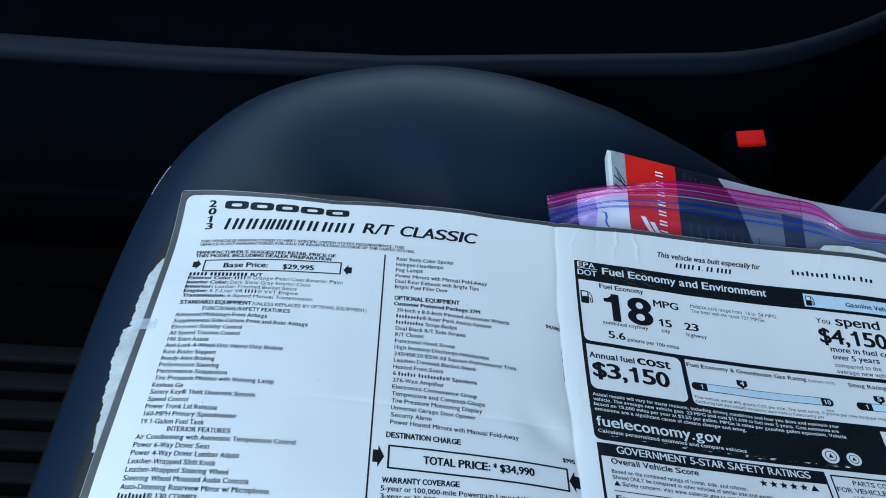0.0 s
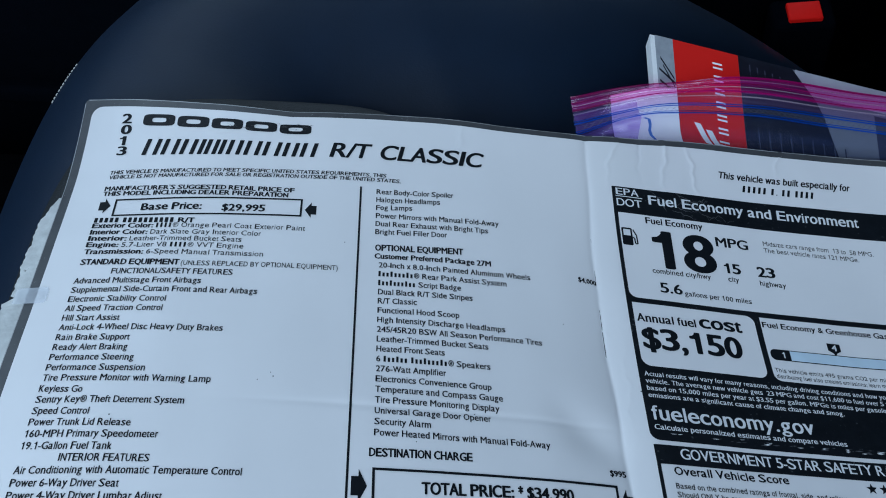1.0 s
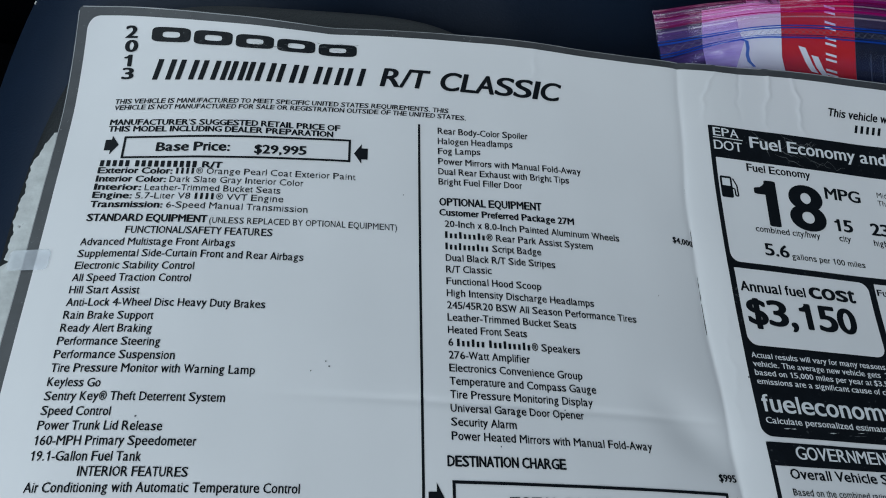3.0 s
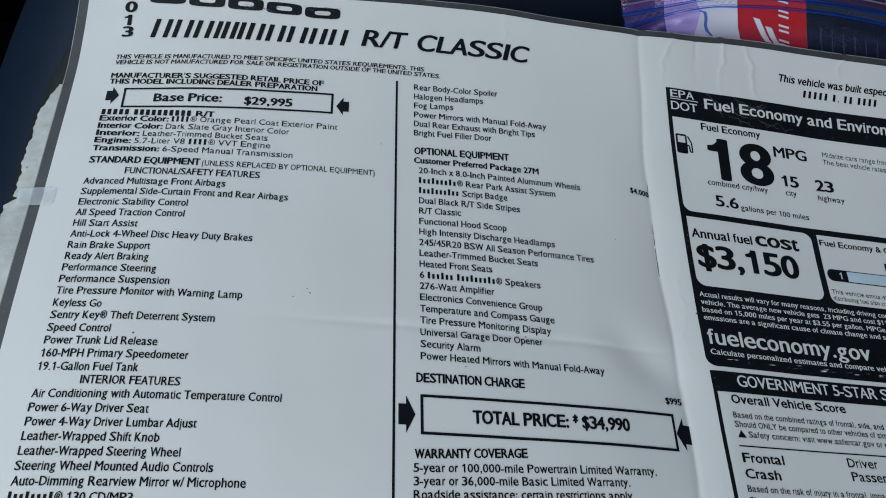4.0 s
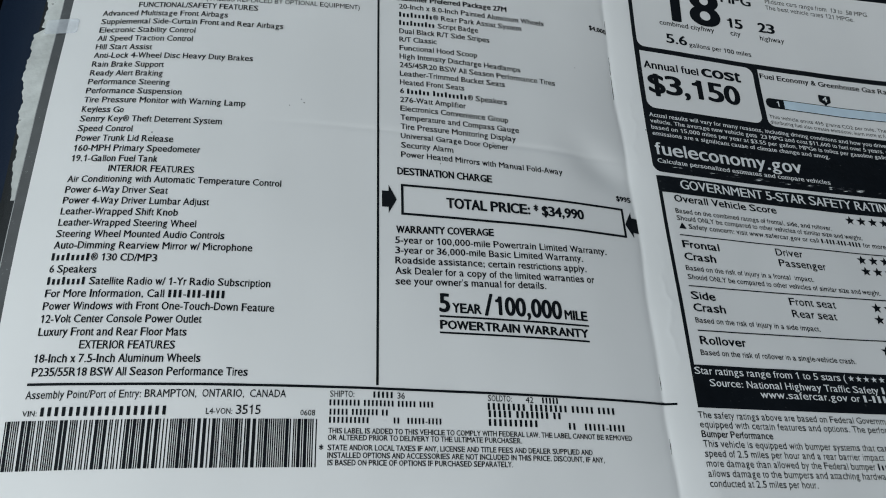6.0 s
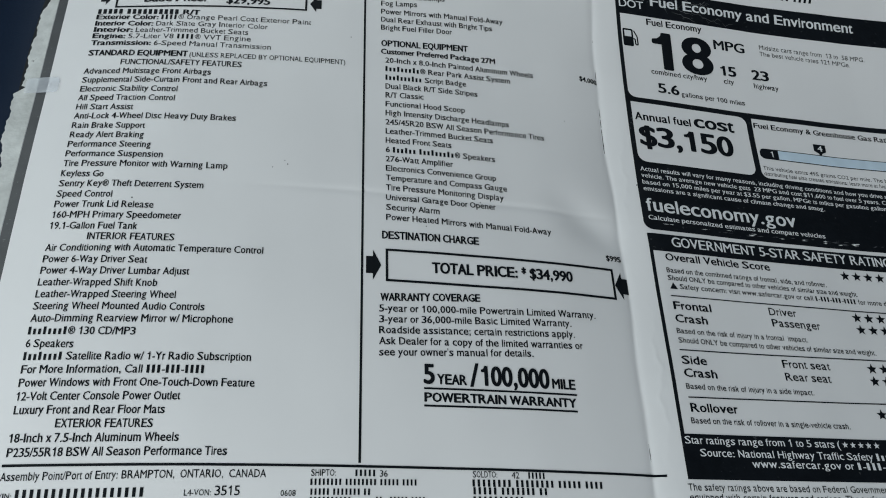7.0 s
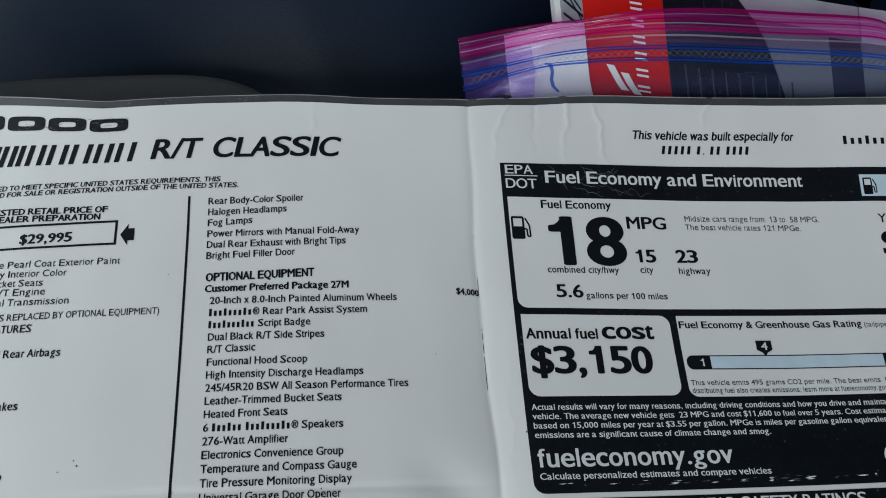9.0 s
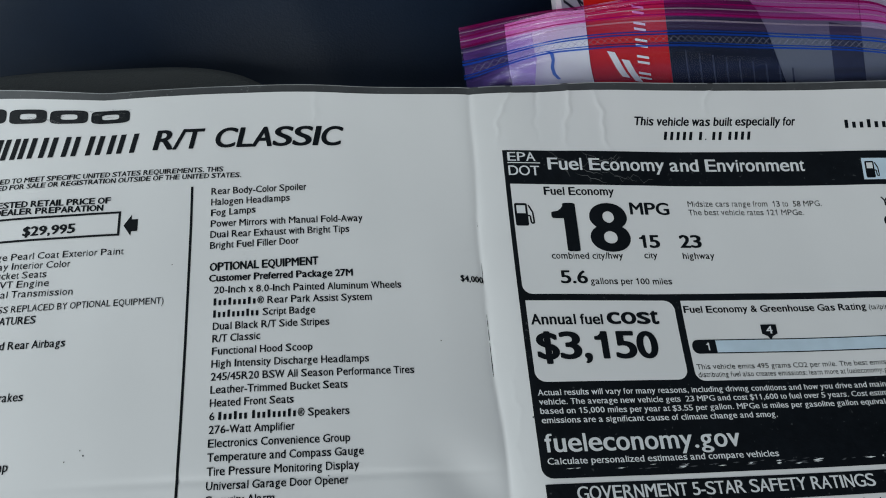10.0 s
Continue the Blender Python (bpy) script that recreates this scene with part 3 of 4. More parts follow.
write("THIS VEHICLE IS MANUFACTURED TO MEET SPECIFIC UNITED STATES REQUIREMENTS. THIS", -99.5, 6.0, 10.3, 1.75, page, bold=0.024, italic=0.1)
write("VEHICLE IS NOT MANUFACTURED FOR SALE OR REGISTRATION OUTSIDE OF THE UNITED STATES.", -99.4, 3.7, 16.2, 1.75, page, bold=0.024, italic=0.1)
bold_write("MANUFACTURER'S SUGGESTED RETAIL PRICE OF", -99.8, -2.2, -25.7, 2.2, y1=-3.8)
bold_write("THIS MODEL INCLUDING DEALER PREPARATION", -99.9, -4.9, -27.9, 2.2, y1=-6.4)
frame_box("price_box", -94.2, -22.1, -15.8, -7.0, 0.75, page)
bold_write("Base Price:", -83.6, -13.1, -60.3, 3.4)
bold_write("$29,995", -52.7, -13.8, -36.1, 3.3)


def arrow(x, y, wide, high, way, parent):
    pts = [(0, 0.28), (0.45, 0.28), (0.45, 0.5), (1, 0), (0.45, -0.5), (0.45, -0.28), (0, -0.28)]
    if way < 0:
        pts = pts[::-1]
    return polygon("arrow", [(x + way * wide * a, y + high * b) for a, b in pts], INK, parent, 0.15)


arrow(-100.0, -10.3, 4.4, 7.6, 1, page)
arrow(-16.6, -12.3, 4.4, 7.6, -1, page)
bold_write("{+5} {+10} R/T", -100.2, -18.7, -62.0, 2.3, y1=-19.8)
for text, tail, y, x1 in (("Exterior Color:", " {+4}® Orange Pearl Coat Exterior Paint", -21.5, -20.3), ("Interior Color:", " Dark Slate Gray Interior Color", -24.7, -36.5),
                          ("Interior:", " Leather-Trimmed Bucket Seats", -27.8, -43.4), ("Engine:", " 5.7-Liter V8 {+4}® VVT Engine", -30.9, -42.3),
                          ("Transmission:", " 6-Speed Manual Transmission", -34.4, -34.7)):
    mid = -100.4 + (x1 + 100.4) * (len(text) + 1.5) / (len(text + tail) + 0.5)
    bold_write(text, -100.4, y, mid - 1.0, 2.3, y1=y - 0.5)
    write(tail.strip(), mid, y - 0.5, x1, 2.3, page, y1=y - 1.1)
bold_write("STANDARD EQUIPMENT", -100.5, -39.5, -64.5, 2.6, y1=-40.2)
write("(UNLESS REPLACED BY OPTIONAL EQUIPMENT)", -63.9, -40.3, -7.0, 2.2, page)
LIST = (
    ("FUNCTIONAL/SAFETY FEATURES", -44.7), ("Advanced Multistage Front Airbags", -55.4), ("Supplemental Side-Curtain Front and Rear Airbags", -35.0),
    ("Electronic Stability Control", -66.4), ("All Speed Traction Control", -66.9), ("Hill Start Assist", -80.8), ("Anti-Lock 4-Wheel Disc Heavy Duty Brakes", -44.9),
    ("Rain Brake Support", -75.7), ("Ready Alert Braking", -75.6), ("Performance Steering", -72.7), ("Performance Suspension", -68.2),
    ("Tire Pressure Monitor with Warning Lamp", -46.1), ("Keyless Go", -86.6), ("Sentry Key® Theft Deterrent System", -53.4), ("Speed Control", -82.6),
    ("Power Trunk Lid Release", -68.7), ("160-MPH Primary Speedometer", -59.5), ("19.1-Gallon Fuel Tank", -72.9), ("INTERIOR FEATURES", -60.6),
    ("Air Conditioning with Automatic Temperature Control", -32.1), ("Power 6-Way Driver Seat", -68.2), ("Power 4-Way Driver Lumbar Adjust", -54.7),
    ("Leather-Wrapped Shift Knob", -64.1), ("Leather-Wrapped Steering Wheel", -58.0), ("Steering Wheel Mounted Audio Controls", -48.8),
    ("Auto-Dimming Rearview Mirror w/ Microphone", -39.8), ("{8}® 130 CD/MP3", -68.7), ("6 Speakers", -86.5), ("{8} Satellite Radio w/ 1-Yr Radio Subscription", -33.5),
    ("For More Information, Call {+3}-{+3}-{+4}", -47.2), ("Power Windows with Front One-Touch-Down Feature", -31.9), ("12-Volt Center Console Power Outlet", -53.3),
    ("Luxury Front and Rear Floor Mats", -57.3), ("EXTERIOR FEATURES", -60.3), ("18-Inch x 7.5-Inch Aluminum Wheels", -52.5),
    ("P235/55R18 BSW All Season Performance Tires", -38.5))
for k, (text, x1) in enumerate(LIST):
    y = -44.1 - 4.1 * k
    write(text, -88.2 if text.isupper() and "FEATURES" in text else -100.7, y, x1, 2.55, page, bold=0.017, y1=y - 0.35)

# second column
rule(0.2, 0.8, 0.0, -190.0, 0.75, page)
for k, (text, x1) in enumerate((("Rear Body-Color Spoiler", 37.2), ("Halogen Headlamps", 31.8), ("Fog Lamps", 20.7), ("Power Mirrors with Manual Fold-Away", 55.3),
                                ("Dual Rear Exhaust with Bright Tips", 50.8), ("Bright Fuel Filler Door", 34.3))):
    write(text, 6.4, -2.4 - 3.9 * k, x1, 2.4, page, y1=-1.6 - 3.86 * k, bold=0.017)
bold_write("OPTIONAL EQUIPMENT", 6.5, -29.7, 40.5, 2.8, y1=-28.4)
bold_write("Customer Preferred Package 27M", 6.4, -33.4, 51.3, 2.35, y1=-32.4)
OPTIONS = (
    ("20-Inch x 8.0-Inch Painted Aluminum Wheels", 66.6), ("{9}® Rear Park Assist System", 56.9), ("{10} Script Badge", 39.1), ("Dual Black R/T Side Stripes", 43.4),
    ("R/T Classic", 22.4), ("Functional Hood Scoop", 38.1), ("High Intensity Discharge Headlamps", 55.1), ("245/45R20 BSW All Season Performance Tires", 68.8),
    ("Leather-Trimmed Bucket Seats", 48.3), ("Heated Front Seats", 32.3), ("6 {6} {9}® Speakers", 48.6), ("276-Watt Amplifier", 32.5),
    ("Electronics Convenience Group", 48.5), ("Temperature and Compass Gauge", 52.3), ("Tire Pressure Monitoring Display", 50.8), ("Universal Garage Door Opener", 47.5),
    ("Security Alarm", 26.9), ("Power Heated Mirrors with Manual Fold-Away", 67.6))
for k, (text, x1) in enumerate(OPTIONS):
    y = -37.5 - 4.065 * k
    write(text, 8.1, y, x1, 2.4, page, y1=y + 0.7 * (1 - k / 13), bold=0.017)
bold_write("$4,000", 86.2, -34.4, 93.8, 2.1, y1=-35.0)
bold_write("DESTINATION CHARGE", 6.7, -114.0, 40.5, 2.9, y1=-113.6)
bold_write("$995", 88.0, -114.4, 94.0, 2.2)
frame_box("price_box", 7.9, 89.9, -130.1, -117.8, 0.85, page)
bold_write("TOTAL PRICE: * $34,990", 23.5, -125.9, 73.8, 3.9, y1=-124.9)
arrow(1.4, -124.2, 5.0, 11.4, 1, page)
arrow(95.2, -124.3, 5.2, 11.0, -1, page)
bold_write("WARRANTY COVERAGE", 6.1, -137.3, 39.7, 2.7, y1=-135.4)
for k, (text, x1) in enumerate((("5-year or 100,000-mile Powertrain Limited Warranty.", 80.6), ("3-year or 36,000-mile Basic Limited Warranty.", 71.2),
                                ("Roadside assistance; certain restrictions apply.", 72.0), ("Ask Dealer for a copy of the limited warranties or", 74.4),
                                ("see your owner's manual for details.", 56.6))):
    write(text, 5.7, -141.2 - 3.8 * k, x1, 2.5, page, y1=-138.4 - 3.95 * k, bold=0.017)
bold_write("5", 19.7, -164.9, 23.3, 6.3)
bold_write("YEAR", 24.0, -165.0, 33.7, 3.3)
write("/", 34.6, -165.3, 37.7, 7.6, page, bold=0.02)
bold_write("100,000", 38.4, -164.8, 61.3, 6.4)
bold_write("MILE", 62.1, -164.7, 70.2, 3.3)
rule(19.8, -166.5, 70.4, -166.5, 0.6, page)
bold_write("POWERTRAIN WARRANTY", 19.8, -170.8, 69.9, 2.9)
rule(19.7, -172.1, 70.0, -172.1, 0.6, page)

# foot of the price list
rule(-101.5, -190.0, 98.0, -192.0, 0.75, page)
write("Assembly Point/Port of Entry: BRAMPTON,  ONTARIO,  CANADA", -101.4, -194.3, -27.0, 2.3, page, bold=0.003)
write("VIN:", -101.6, -199.3, -97.5, 1.6, page)
write("{+18}", -96.5, -199.4, -61.1, 2.6, page)
write("L4-VON:", -49.7, -199.3, -42.2, 1.7, page)
write("3515", -41.2, -199.3, -34.1, 2.7, page)
write("0608", -22.6, -199.6, -18.3, 1.7, page)
bars = random.Random(7)
verts, faces, x = [], [], -106.0
while x < -17.4:
    wide = bars.choice((0.34, 0.34, 0.34, 0.95))
    k = len(verts)
    verts += list(lay([x, x + wide, x + wide, x], [-200.6, -200.6, -214.5, -214.5], 0.15))
    faces.append((k, k + 1, k + 2, k + 3))
    x += wide + bars.choice((0.26, 0.26, 0.28, 0.66))
tagged(mesh_object("barcode", verts, faces, INK, page), kind="stuff")
write("SHIPTO:", -14.1, -193.9, -6.9, 1.9, page)
write("{+5}", -1.2, -193.9, 4.6, 1.9, page)
write("36", 6.0, -194.0, 8.3, 1.9, page)
for text, x0, x1, y in (("{+8} {+8} {+5} {+4}", -14.2, 16.9, -196.5), ("{+5} {+7} {+2}", -14.1, 3.1, -199.3), ("{+10}", -14.2, -2.6, -201.7), ("{+2}   {+5}-{+4}", 4.9, 19.3, -201.6)):
    write(text, x0, y, x1, 1.8, page)
write("SOLDTO:", 34.1, -193.9, 41.7, 1.9, page)
write("42    {+5}", 46.2, -194.0, 56.7, 1.9, page)
for text, x0, x1, y in (("{+8} {+8} {+5} {+4}", 33.9, 75.4, -196.6), ("{+5} {+7} {+2}", 34.1, 57.1, -198.9), ("{+10}", 34.0, 49.4, -201.6), ("{+2}   {+5}-{+4}", 59.6, 78.2, -202.0)):
    write(text, x0, y, x1, 2.1, page)
write("THIS LABEL IS ADDED TO THIS VEHICLE TO COMPLY WITH FEDERAL LAW. THE LABEL CANNOT BE REMOVED", -14.3, -204.8, 80.4, 1.6, page, bold=0.017)
write("OR ALTERED PRIOR TO DELIVERY TO THE ULTIMATE PURCHASER.", -14.4, -206.8, 44.1, 1.6, page, bold=0.017)
write("*", -16.9, -210.6, -15.6, 2.4, page, bold=0.02)
write("STATE AND/OR LOCAL TAXES IF ANY, LICENSE AND TITLE FEES AND DEALER SUPPLIED AND", -14.4, -209.7, 66.6, 1.6, page, bold=0.017)
write("INSTALLED OPTIONS AND ACCESSORIES ARE NOT INCLUDED IN THIS PRICE. DISCOUNT, IF ANY,", -14.4, -211.9, 70.3, 1.6, page, bold=0.017)
write("IS BASED ON PRICE OF OPTIONS IF PURCHASED SEPARATELY.", -14.3, -214.0, 40.8, 1.6, page, bold=0.017)

# small specks of dirt on the sheet
dirt = random.Random(3)
for cx, cy in ((-27, -85), (-31, -88), (-26, -86.5), (42, -96), (206, -25), (104.5, -81), (-76, -102), (60, -118), (-5, -27), (22, -108), (150, -31), (78, -55)):
    r = 0.18 + 0.14 * dirt.random()
    polygon("speck", [(cx + r * (0.6 + 0.6 * dirt.random()) * math.cos(a), cy + r * math.sin(a)) for a in np.linspace(0, 2 * math.pi, 8)[:-1]], GREY_INK, page, 0.14)

# right page: dedication and the fuel economy panel
write("This vehicle was built especially for", 153.5, 22.4, 214.8, 3.1, page, italic=0.22, bold=0.03)
write("{+5} {+1}. {+2} {+4}", 164.1, 17.2, 197.0, 3.0, page, italic=0.22)
write("{8} {5} {3}", 233.2, 21.2, 279.6, 3.0, page)

fuel = patch("fuel_economy_panel", 104.8, 292.4, -100.2, 12.7, WORN_INK, sticker, 0.10, 3.5, 1.3, "black fuel economy panel with white boxes", corners=(0, 1, 1, 1))
UP = 0.2
patch("white_box", 106.4, 291.0, -39.8, 0.0, PAPER, fuel, UP, 3.2, 2.0, corners=(0, 1, 0, 1))
patch("white_box", 106.8, 157.9, -69.8, -42.1, PAPER, fuel, UP, 3.5, 3.0, corners=(0, 1, 1, 1))
patch("white_box", 160.4, 291.0, -70.4, -42.2, PAPER, fuel, UP, 3.2, 2.0, corners=(0, 0, 0, 1))
TOP = 0.3


def on_black(text, x0, y, x1, cap, **more):
    return write(text, x0, y, x1, cap, fuel, mat=WHITE_INK, lift=UP, **more)


def on_white(text, x0, y, x1, cap, **more):
    return write(text, x0, y, x1, cap, fuel, lift=TOP, **more)


on_black("EPA", 106.4, 8.5, 116.3, 3.4, bold=0.012)
rule(106.2, 7.8, 117.8, 7.8, 0.35, fuel, WHITE_INK, UP)
on_black("DOT", 106.3, 3.2, 117.3, 3.5, bold=0.012)
on_black("Fuel Economy and Environment", 120.4, 5.5, 215.5, 4.4, bold=0.02)
patch("vehicle_type_box", 243.6, 291.0, 1.9, 9.9, BLUE_INK, fuel, UP, 2.6, 2.0, corners=(0, 1, 0, 0))
patch("pump_box", 237.2, 243.6, 1.9, 9.9, BLUE_INK, fuel, UP, 0, 3.0)
on_white("Gasoline Vehicle", 261.0, 4.3, 289.6, 2.7, bold=0.022)


def fuel_pump(x, y, size, parent):
    """Outline of a fuel pump with its window and hose."""
    patch("pump_icon", x, x + 0.55 * size, y, y + size, INK, parent, TOP, 0.08 * size, 2.0)
    patch("pump_window", x + 0.09 * size, x + 0.46 * size, y + 0.55 * size, y + 0.9 * size, WHITE_INK, parent, TOP + 0.08, 0, 2.0)
    for a, b, c, d in ((0.55, 0.45, 0.64, 0.45), (0.64, 0.45, 0.66, 0.12), (0.66, 0.12, 0.78, 0.12), (0.78, 0.12, 0.76, 0.6), (0.76, 0.6, 0.60, 0.92)):
        rule(x + a * size, y + b * size, x + c * size, y + d * size, 0.07 * size, parent, INK, TOP, "pump_hose")


fuel_pump(106.9, -15.3, 8.2, fuel)
fuel_pump(238.2, 2.5, 6.2, fuel)
on_white("Fuel Economy", 117.9, -3.9, 143.0, 2.9, bold=0.026)
on_white("18", 119.6, -24.1, 146.6, 16.9, bold=0.035)
on_white("MPG", 147.8, -10.8, 162.2, 4.3, bold=0.026)
on_white("15", 149.6, -23.0, 156.8, 4.5, bold=0.034)
on_white("23", 164.0, -22.9, 172.0, 4.5, bold=0.034)
on_white("combined city/hwy", 117.8, -27.2, 142.8, 2.3, bold=0.014)
on_white("city", 150.4, -26.9, 155.2, 2.3, bold=0.014)
on_white("highway", 164.3, -27.1, 175.8, 2.3, bold=0.014)
on_white("5.6", 119.8, -36.0, 129.2, 4.5, bold=0.025)
on_white("gallons per 100 miles", 130.0, -36.3, 158.8, 2.2, bold=0.014)
on_white("Midsize cars range from  13 to  58 MPG.", 169.4, -7.7, 219.4, 2.1)
on_white("The best vehicle rates 121 MPGe.", 169.2, -10.9, 212.2, 2.1)
on_white("You", 241.6, -8.0, 249.6, 3.2, bold=0.012)
on_white("spend", 252.6, -8.3, 277.6, 5.4, bold=0.024)
on_white("$4,150", 241.4, -20.1, 279.6, 9.0, bold=0.03)
on_white("more in fuel costs", 246.0, -25.4, 285.0, 3.2, bold=0.024)
on_white("over 5 years", 246.0, -30.2, 272.0, 3.2, bold=0.024)
on_white("compared to the", 246.1, -34.9, 271.6, 2.5, bold=0.008)
on_white("average new vehicle.", 246.2, -38.9, 278.4, 2.5, bold=0.008)
on_white("Annual fuel", 107.8, -50.5, 132.1, 3.5, bold=0.026)
on_white("cost", 133.5, -50.4, 151.6, 5.4, bold=0.03)
on_white("$3,150", 108.6, -62.2, 149.6, 9.0, bold=0.035)
on_white("Fuel Economy & Greenhouse Gas Rating", 160.9, -46.6, 227.0, 2.4, bold=0.026)
on_white("(tailpipe only)", 228.0, -46.6, 242.6, 1.8)
on_white("Smog Rating", 249.9, -46.8, 270.6, 2.4, bold=0.026)
on_white("(tailpipe only)", 271.4, -46.8, 285.0, 1.8)


def rating_bar(x0, x1, low, high, mark, at):
    y0, y1 = -61.1, -56.2
    patch("rating_bar", x0, x1, y0, y1, INK, fuel, TOP, 2.2, 2.0)
    patch("rating_scale", x0 + 8.4, x1 - 6.6, y0 + 0.35, y1 - 0.35, BLUE_INK, fuel, TOP + 0.08, 0, 3.0)
    write(low, x0 + 4.9, -60.0, x0 + 4.9 + 0.75, 2.7, fuel, mat=WHITE_INK, lift=TOP + 0.1, bold=0.015)
    write(high, x1 - 5.2, -60.0, x1 - 5.2 + 0.75, 2.7, fuel, mat=WHITE_INK, lift=TOP + 0.1, bold=0.015)
    polygon("rating_marker", ((at - 2.8, -51.2), (at - 2.8, -54.4), (at - 0.9, -55.4), (at, -56.6), (at + 0.9, -55.4), (at + 2.8, -54.4), (at + 2.8, -51.2)),
            INK, fuel, TOP + 0.1)
    write(mark, at - 1.1, -54.4, at - 1.1 + 2.3, 2.6, fuel, mat=WHITE_INK, lift=TOP + 0.2, bold=0.02)


rating_bar(161.4, 238.4, "1", "10", "4", 189.8)
rating_bar(251.0, 279.6, "1", "10", "5", 264.6)
on_white("Best", 233.3, -64.4, 237.3, 1.5)
on_white("Best", 274.4, -64.4, 278.4, 1.5)
on_white("This vehicle emits 495 grams CO2 per mile. The best emits  0 grams per mile (tailpipe only). Producing and", 161.4, -66.5, 283.0, 1.75)
on_white("distributing fuel also creates emissions; learn more at fueleconomy.gov.", 161.4, -69.2, 231.0, 1.75)
for k, (text, x1) in enumerate((("Actual results will vary for many reasons, including driving conditions and how you drive and maintain your", 237.0),
                                ("vehicle. The average new vehicle gets  23 MPG and cost $11,600 to fuel over 5 years. Cost estimates are", 236.0),
                                ("based on 15,000 miles per year at $3.55 per gallon. MPGe is miles per gasoline gallon equivalent. Vehicle", 239.0),
                                ("emissions are a significant cause of climate change and smog.", 185.4))):
    on_black(text, 106.9, -74.2 - 2.98 * k, x1, 1.9, bold=0.017)
on_black("fueleconomy.gov", 106.9, -92.2, 170.6, 5.6, bold=0.02)
on_black("Calculate personalized estimates and compare vehicles", 106.9, -96.0, 182.4, 2.0, bold=0.017)


def seal(x, y, r, parent):
    """A round agency seal: pale disc, dark inner ring and a plain centre."""
    for rad, mat, lift, name in ((r, WHITE_INK, UP, "seal_disc"), (r * 0.68, INK, UP + 0.07, "seal_ring"), (r * 0.58, WHITE_INK, UP + 0.14, "seal_face")):
        polygon(name, [(x + rad * math.cos(a), y + rad * math.sin(a)) for a in np.linspace(0, 2 * math.pi, 25)[:-1]], mat, parent, lift)
    polygon("seal_figure", [(x - 0.3 * r, y - 0.25 * r), (x + 0.3 * r, y - 0.25 * r), (x + 0.1 * r, y + 0.1 * r), (x, y + 0.38 * r), (x - 0.12 * r, y + 0.1 * r)],
            INK, parent, UP + 0.2)


seal(226.8, -91.9, 4.4, fuel)
seal(238.8, -92.4, 3.8, fuel)
patch("blank_box", 258.4, 291.0, -97.6, -73.4, PAPER, fuel, UP, 2.6, 2.0, corners=(0, 0, 1, 0))
write("Smartphone", -95.5, -263.6, -77.0, 2.6, fuel, lift=TOP, bold=0.012, upright=True)
write("Code", -87.2, -268.6, -78.4, 2.6, fuel, lift=TOP, bold=0.012, upright=True)

# scuffs where the black print has flaked
scuff = random.Random(5)
for k in range(70):
    cx, cy = 172 + scuff.random() * 66, -97.6 + scuff.gauss(0, 0.5)
    if k > 46:
        cx, cy = 112 + scuff.random() * 62, -97.6 + scuff.gauss(0, 0.35)
    w, h = 0.3 + scuff.random() * 1.6, 0.10 + scuff.random() * 0.22
    polygon("scuff", [(cx - w, cy), (cx, cy - h), (cx + w, cy + 0.1), (cx + 0.2, cy + h)], GREY_INK if k % 3 else WHITE_INK, fuel, UP + 0.03)


def glint_scratch(x0, y0, x1, y1, wide, parent):
    """A thin wandering pale line, tapering to its ends, for painted wrinkle glints and for scratches."""
    n = 9
    verts = []
    dx, dy = x1 - x0, y1 - y0
    long = math.hypot(dx, dy)
    for k in range(n):
        u = k / (n - 1)
        off = 0.06 * long * scuff.gauss(0, 1) * math.sin(math.pi * u)
        w = wide * math.sin(math.pi * (0.08 + 0.84 * u)) * (0.5 + scuff.random())
        px, py = x0 + dx * u - dy / long * off, y0 + dy * u + dx / long * off
        verts += [lay(px - dy / long * w, py + dx / long * w, UP + 0.03), lay(px + dy / long * w, py - dx / long * w, UP + 0.03)]
    return mesh_object("glint_scratch", verts, [(2 * k, 2 * k + 1, 2 * k + 3, 2 * k + 2) for k in range(n - 1)], GLINT_SCRATCH, parent)


# wrinkle highlights on the crazed heading print, painted as pale lines
for x0, y0, x1, y1 in ((121, 12.5, 131, 6.2), (131, 6.2, 140, 3.6), (134, 11.5, 143, 8.5), (143, 8.5, 146, 11.6), (126, 8, 146, 6.9), (130, 4.2, 141, 0.8),
                       (133, 12.6, 137, 8.2), (137, 8.2, 148, 10.4), (139, 5.0, 152, 1.6), (144, 3.2, 158, 2.4), (124, 10.4, 128, 3.0)):
    glint_scratch(x0, y0, x1, y1, 0.10, fuel)
# rubbed streaks along the wordmark
for k in range(22):
    x, y = -60 + 38 * scuff.random(), 27.0 + 4.2 * scuff.random()
    glint_scratch(x, y, x + 1.2 + 3.0 * scuff.random(), y + scuff.gauss(0, 0.12), 0.05, page)

# safety ratings panel
safety = patch("safety_panel", 105.3, 220.0, -109.2, -101.9, WORN_INK, sticker, 0.12, 0, 0.8, "black-headed safety ratings panel")
write("GOVERNMENT 5-STAR SAFETY RATINGS", 114.6, -106.9, 212.0, 4.0, safety, bold=0.017, mat=WHITE_INK, lift=UP)
rule(105.9, -109.2, 105.4, -178.4, 1.3, safety)
rule(219.6, -109.2, 219.2, -178.4, 0.9, safety)


def star(x, y, r, parent, mat=None, lift=0.15):
    pts = []
    for k in range(10):
        a = math.pi / 2 + k * math.pi / 5
        rad = r if k % 2 == 0 else r * 0.42
        pts.append((x + rad * math.cos(a), y + rad * math.sin(a)))
    return polygon("star", pts, mat or INK, parent, lift)


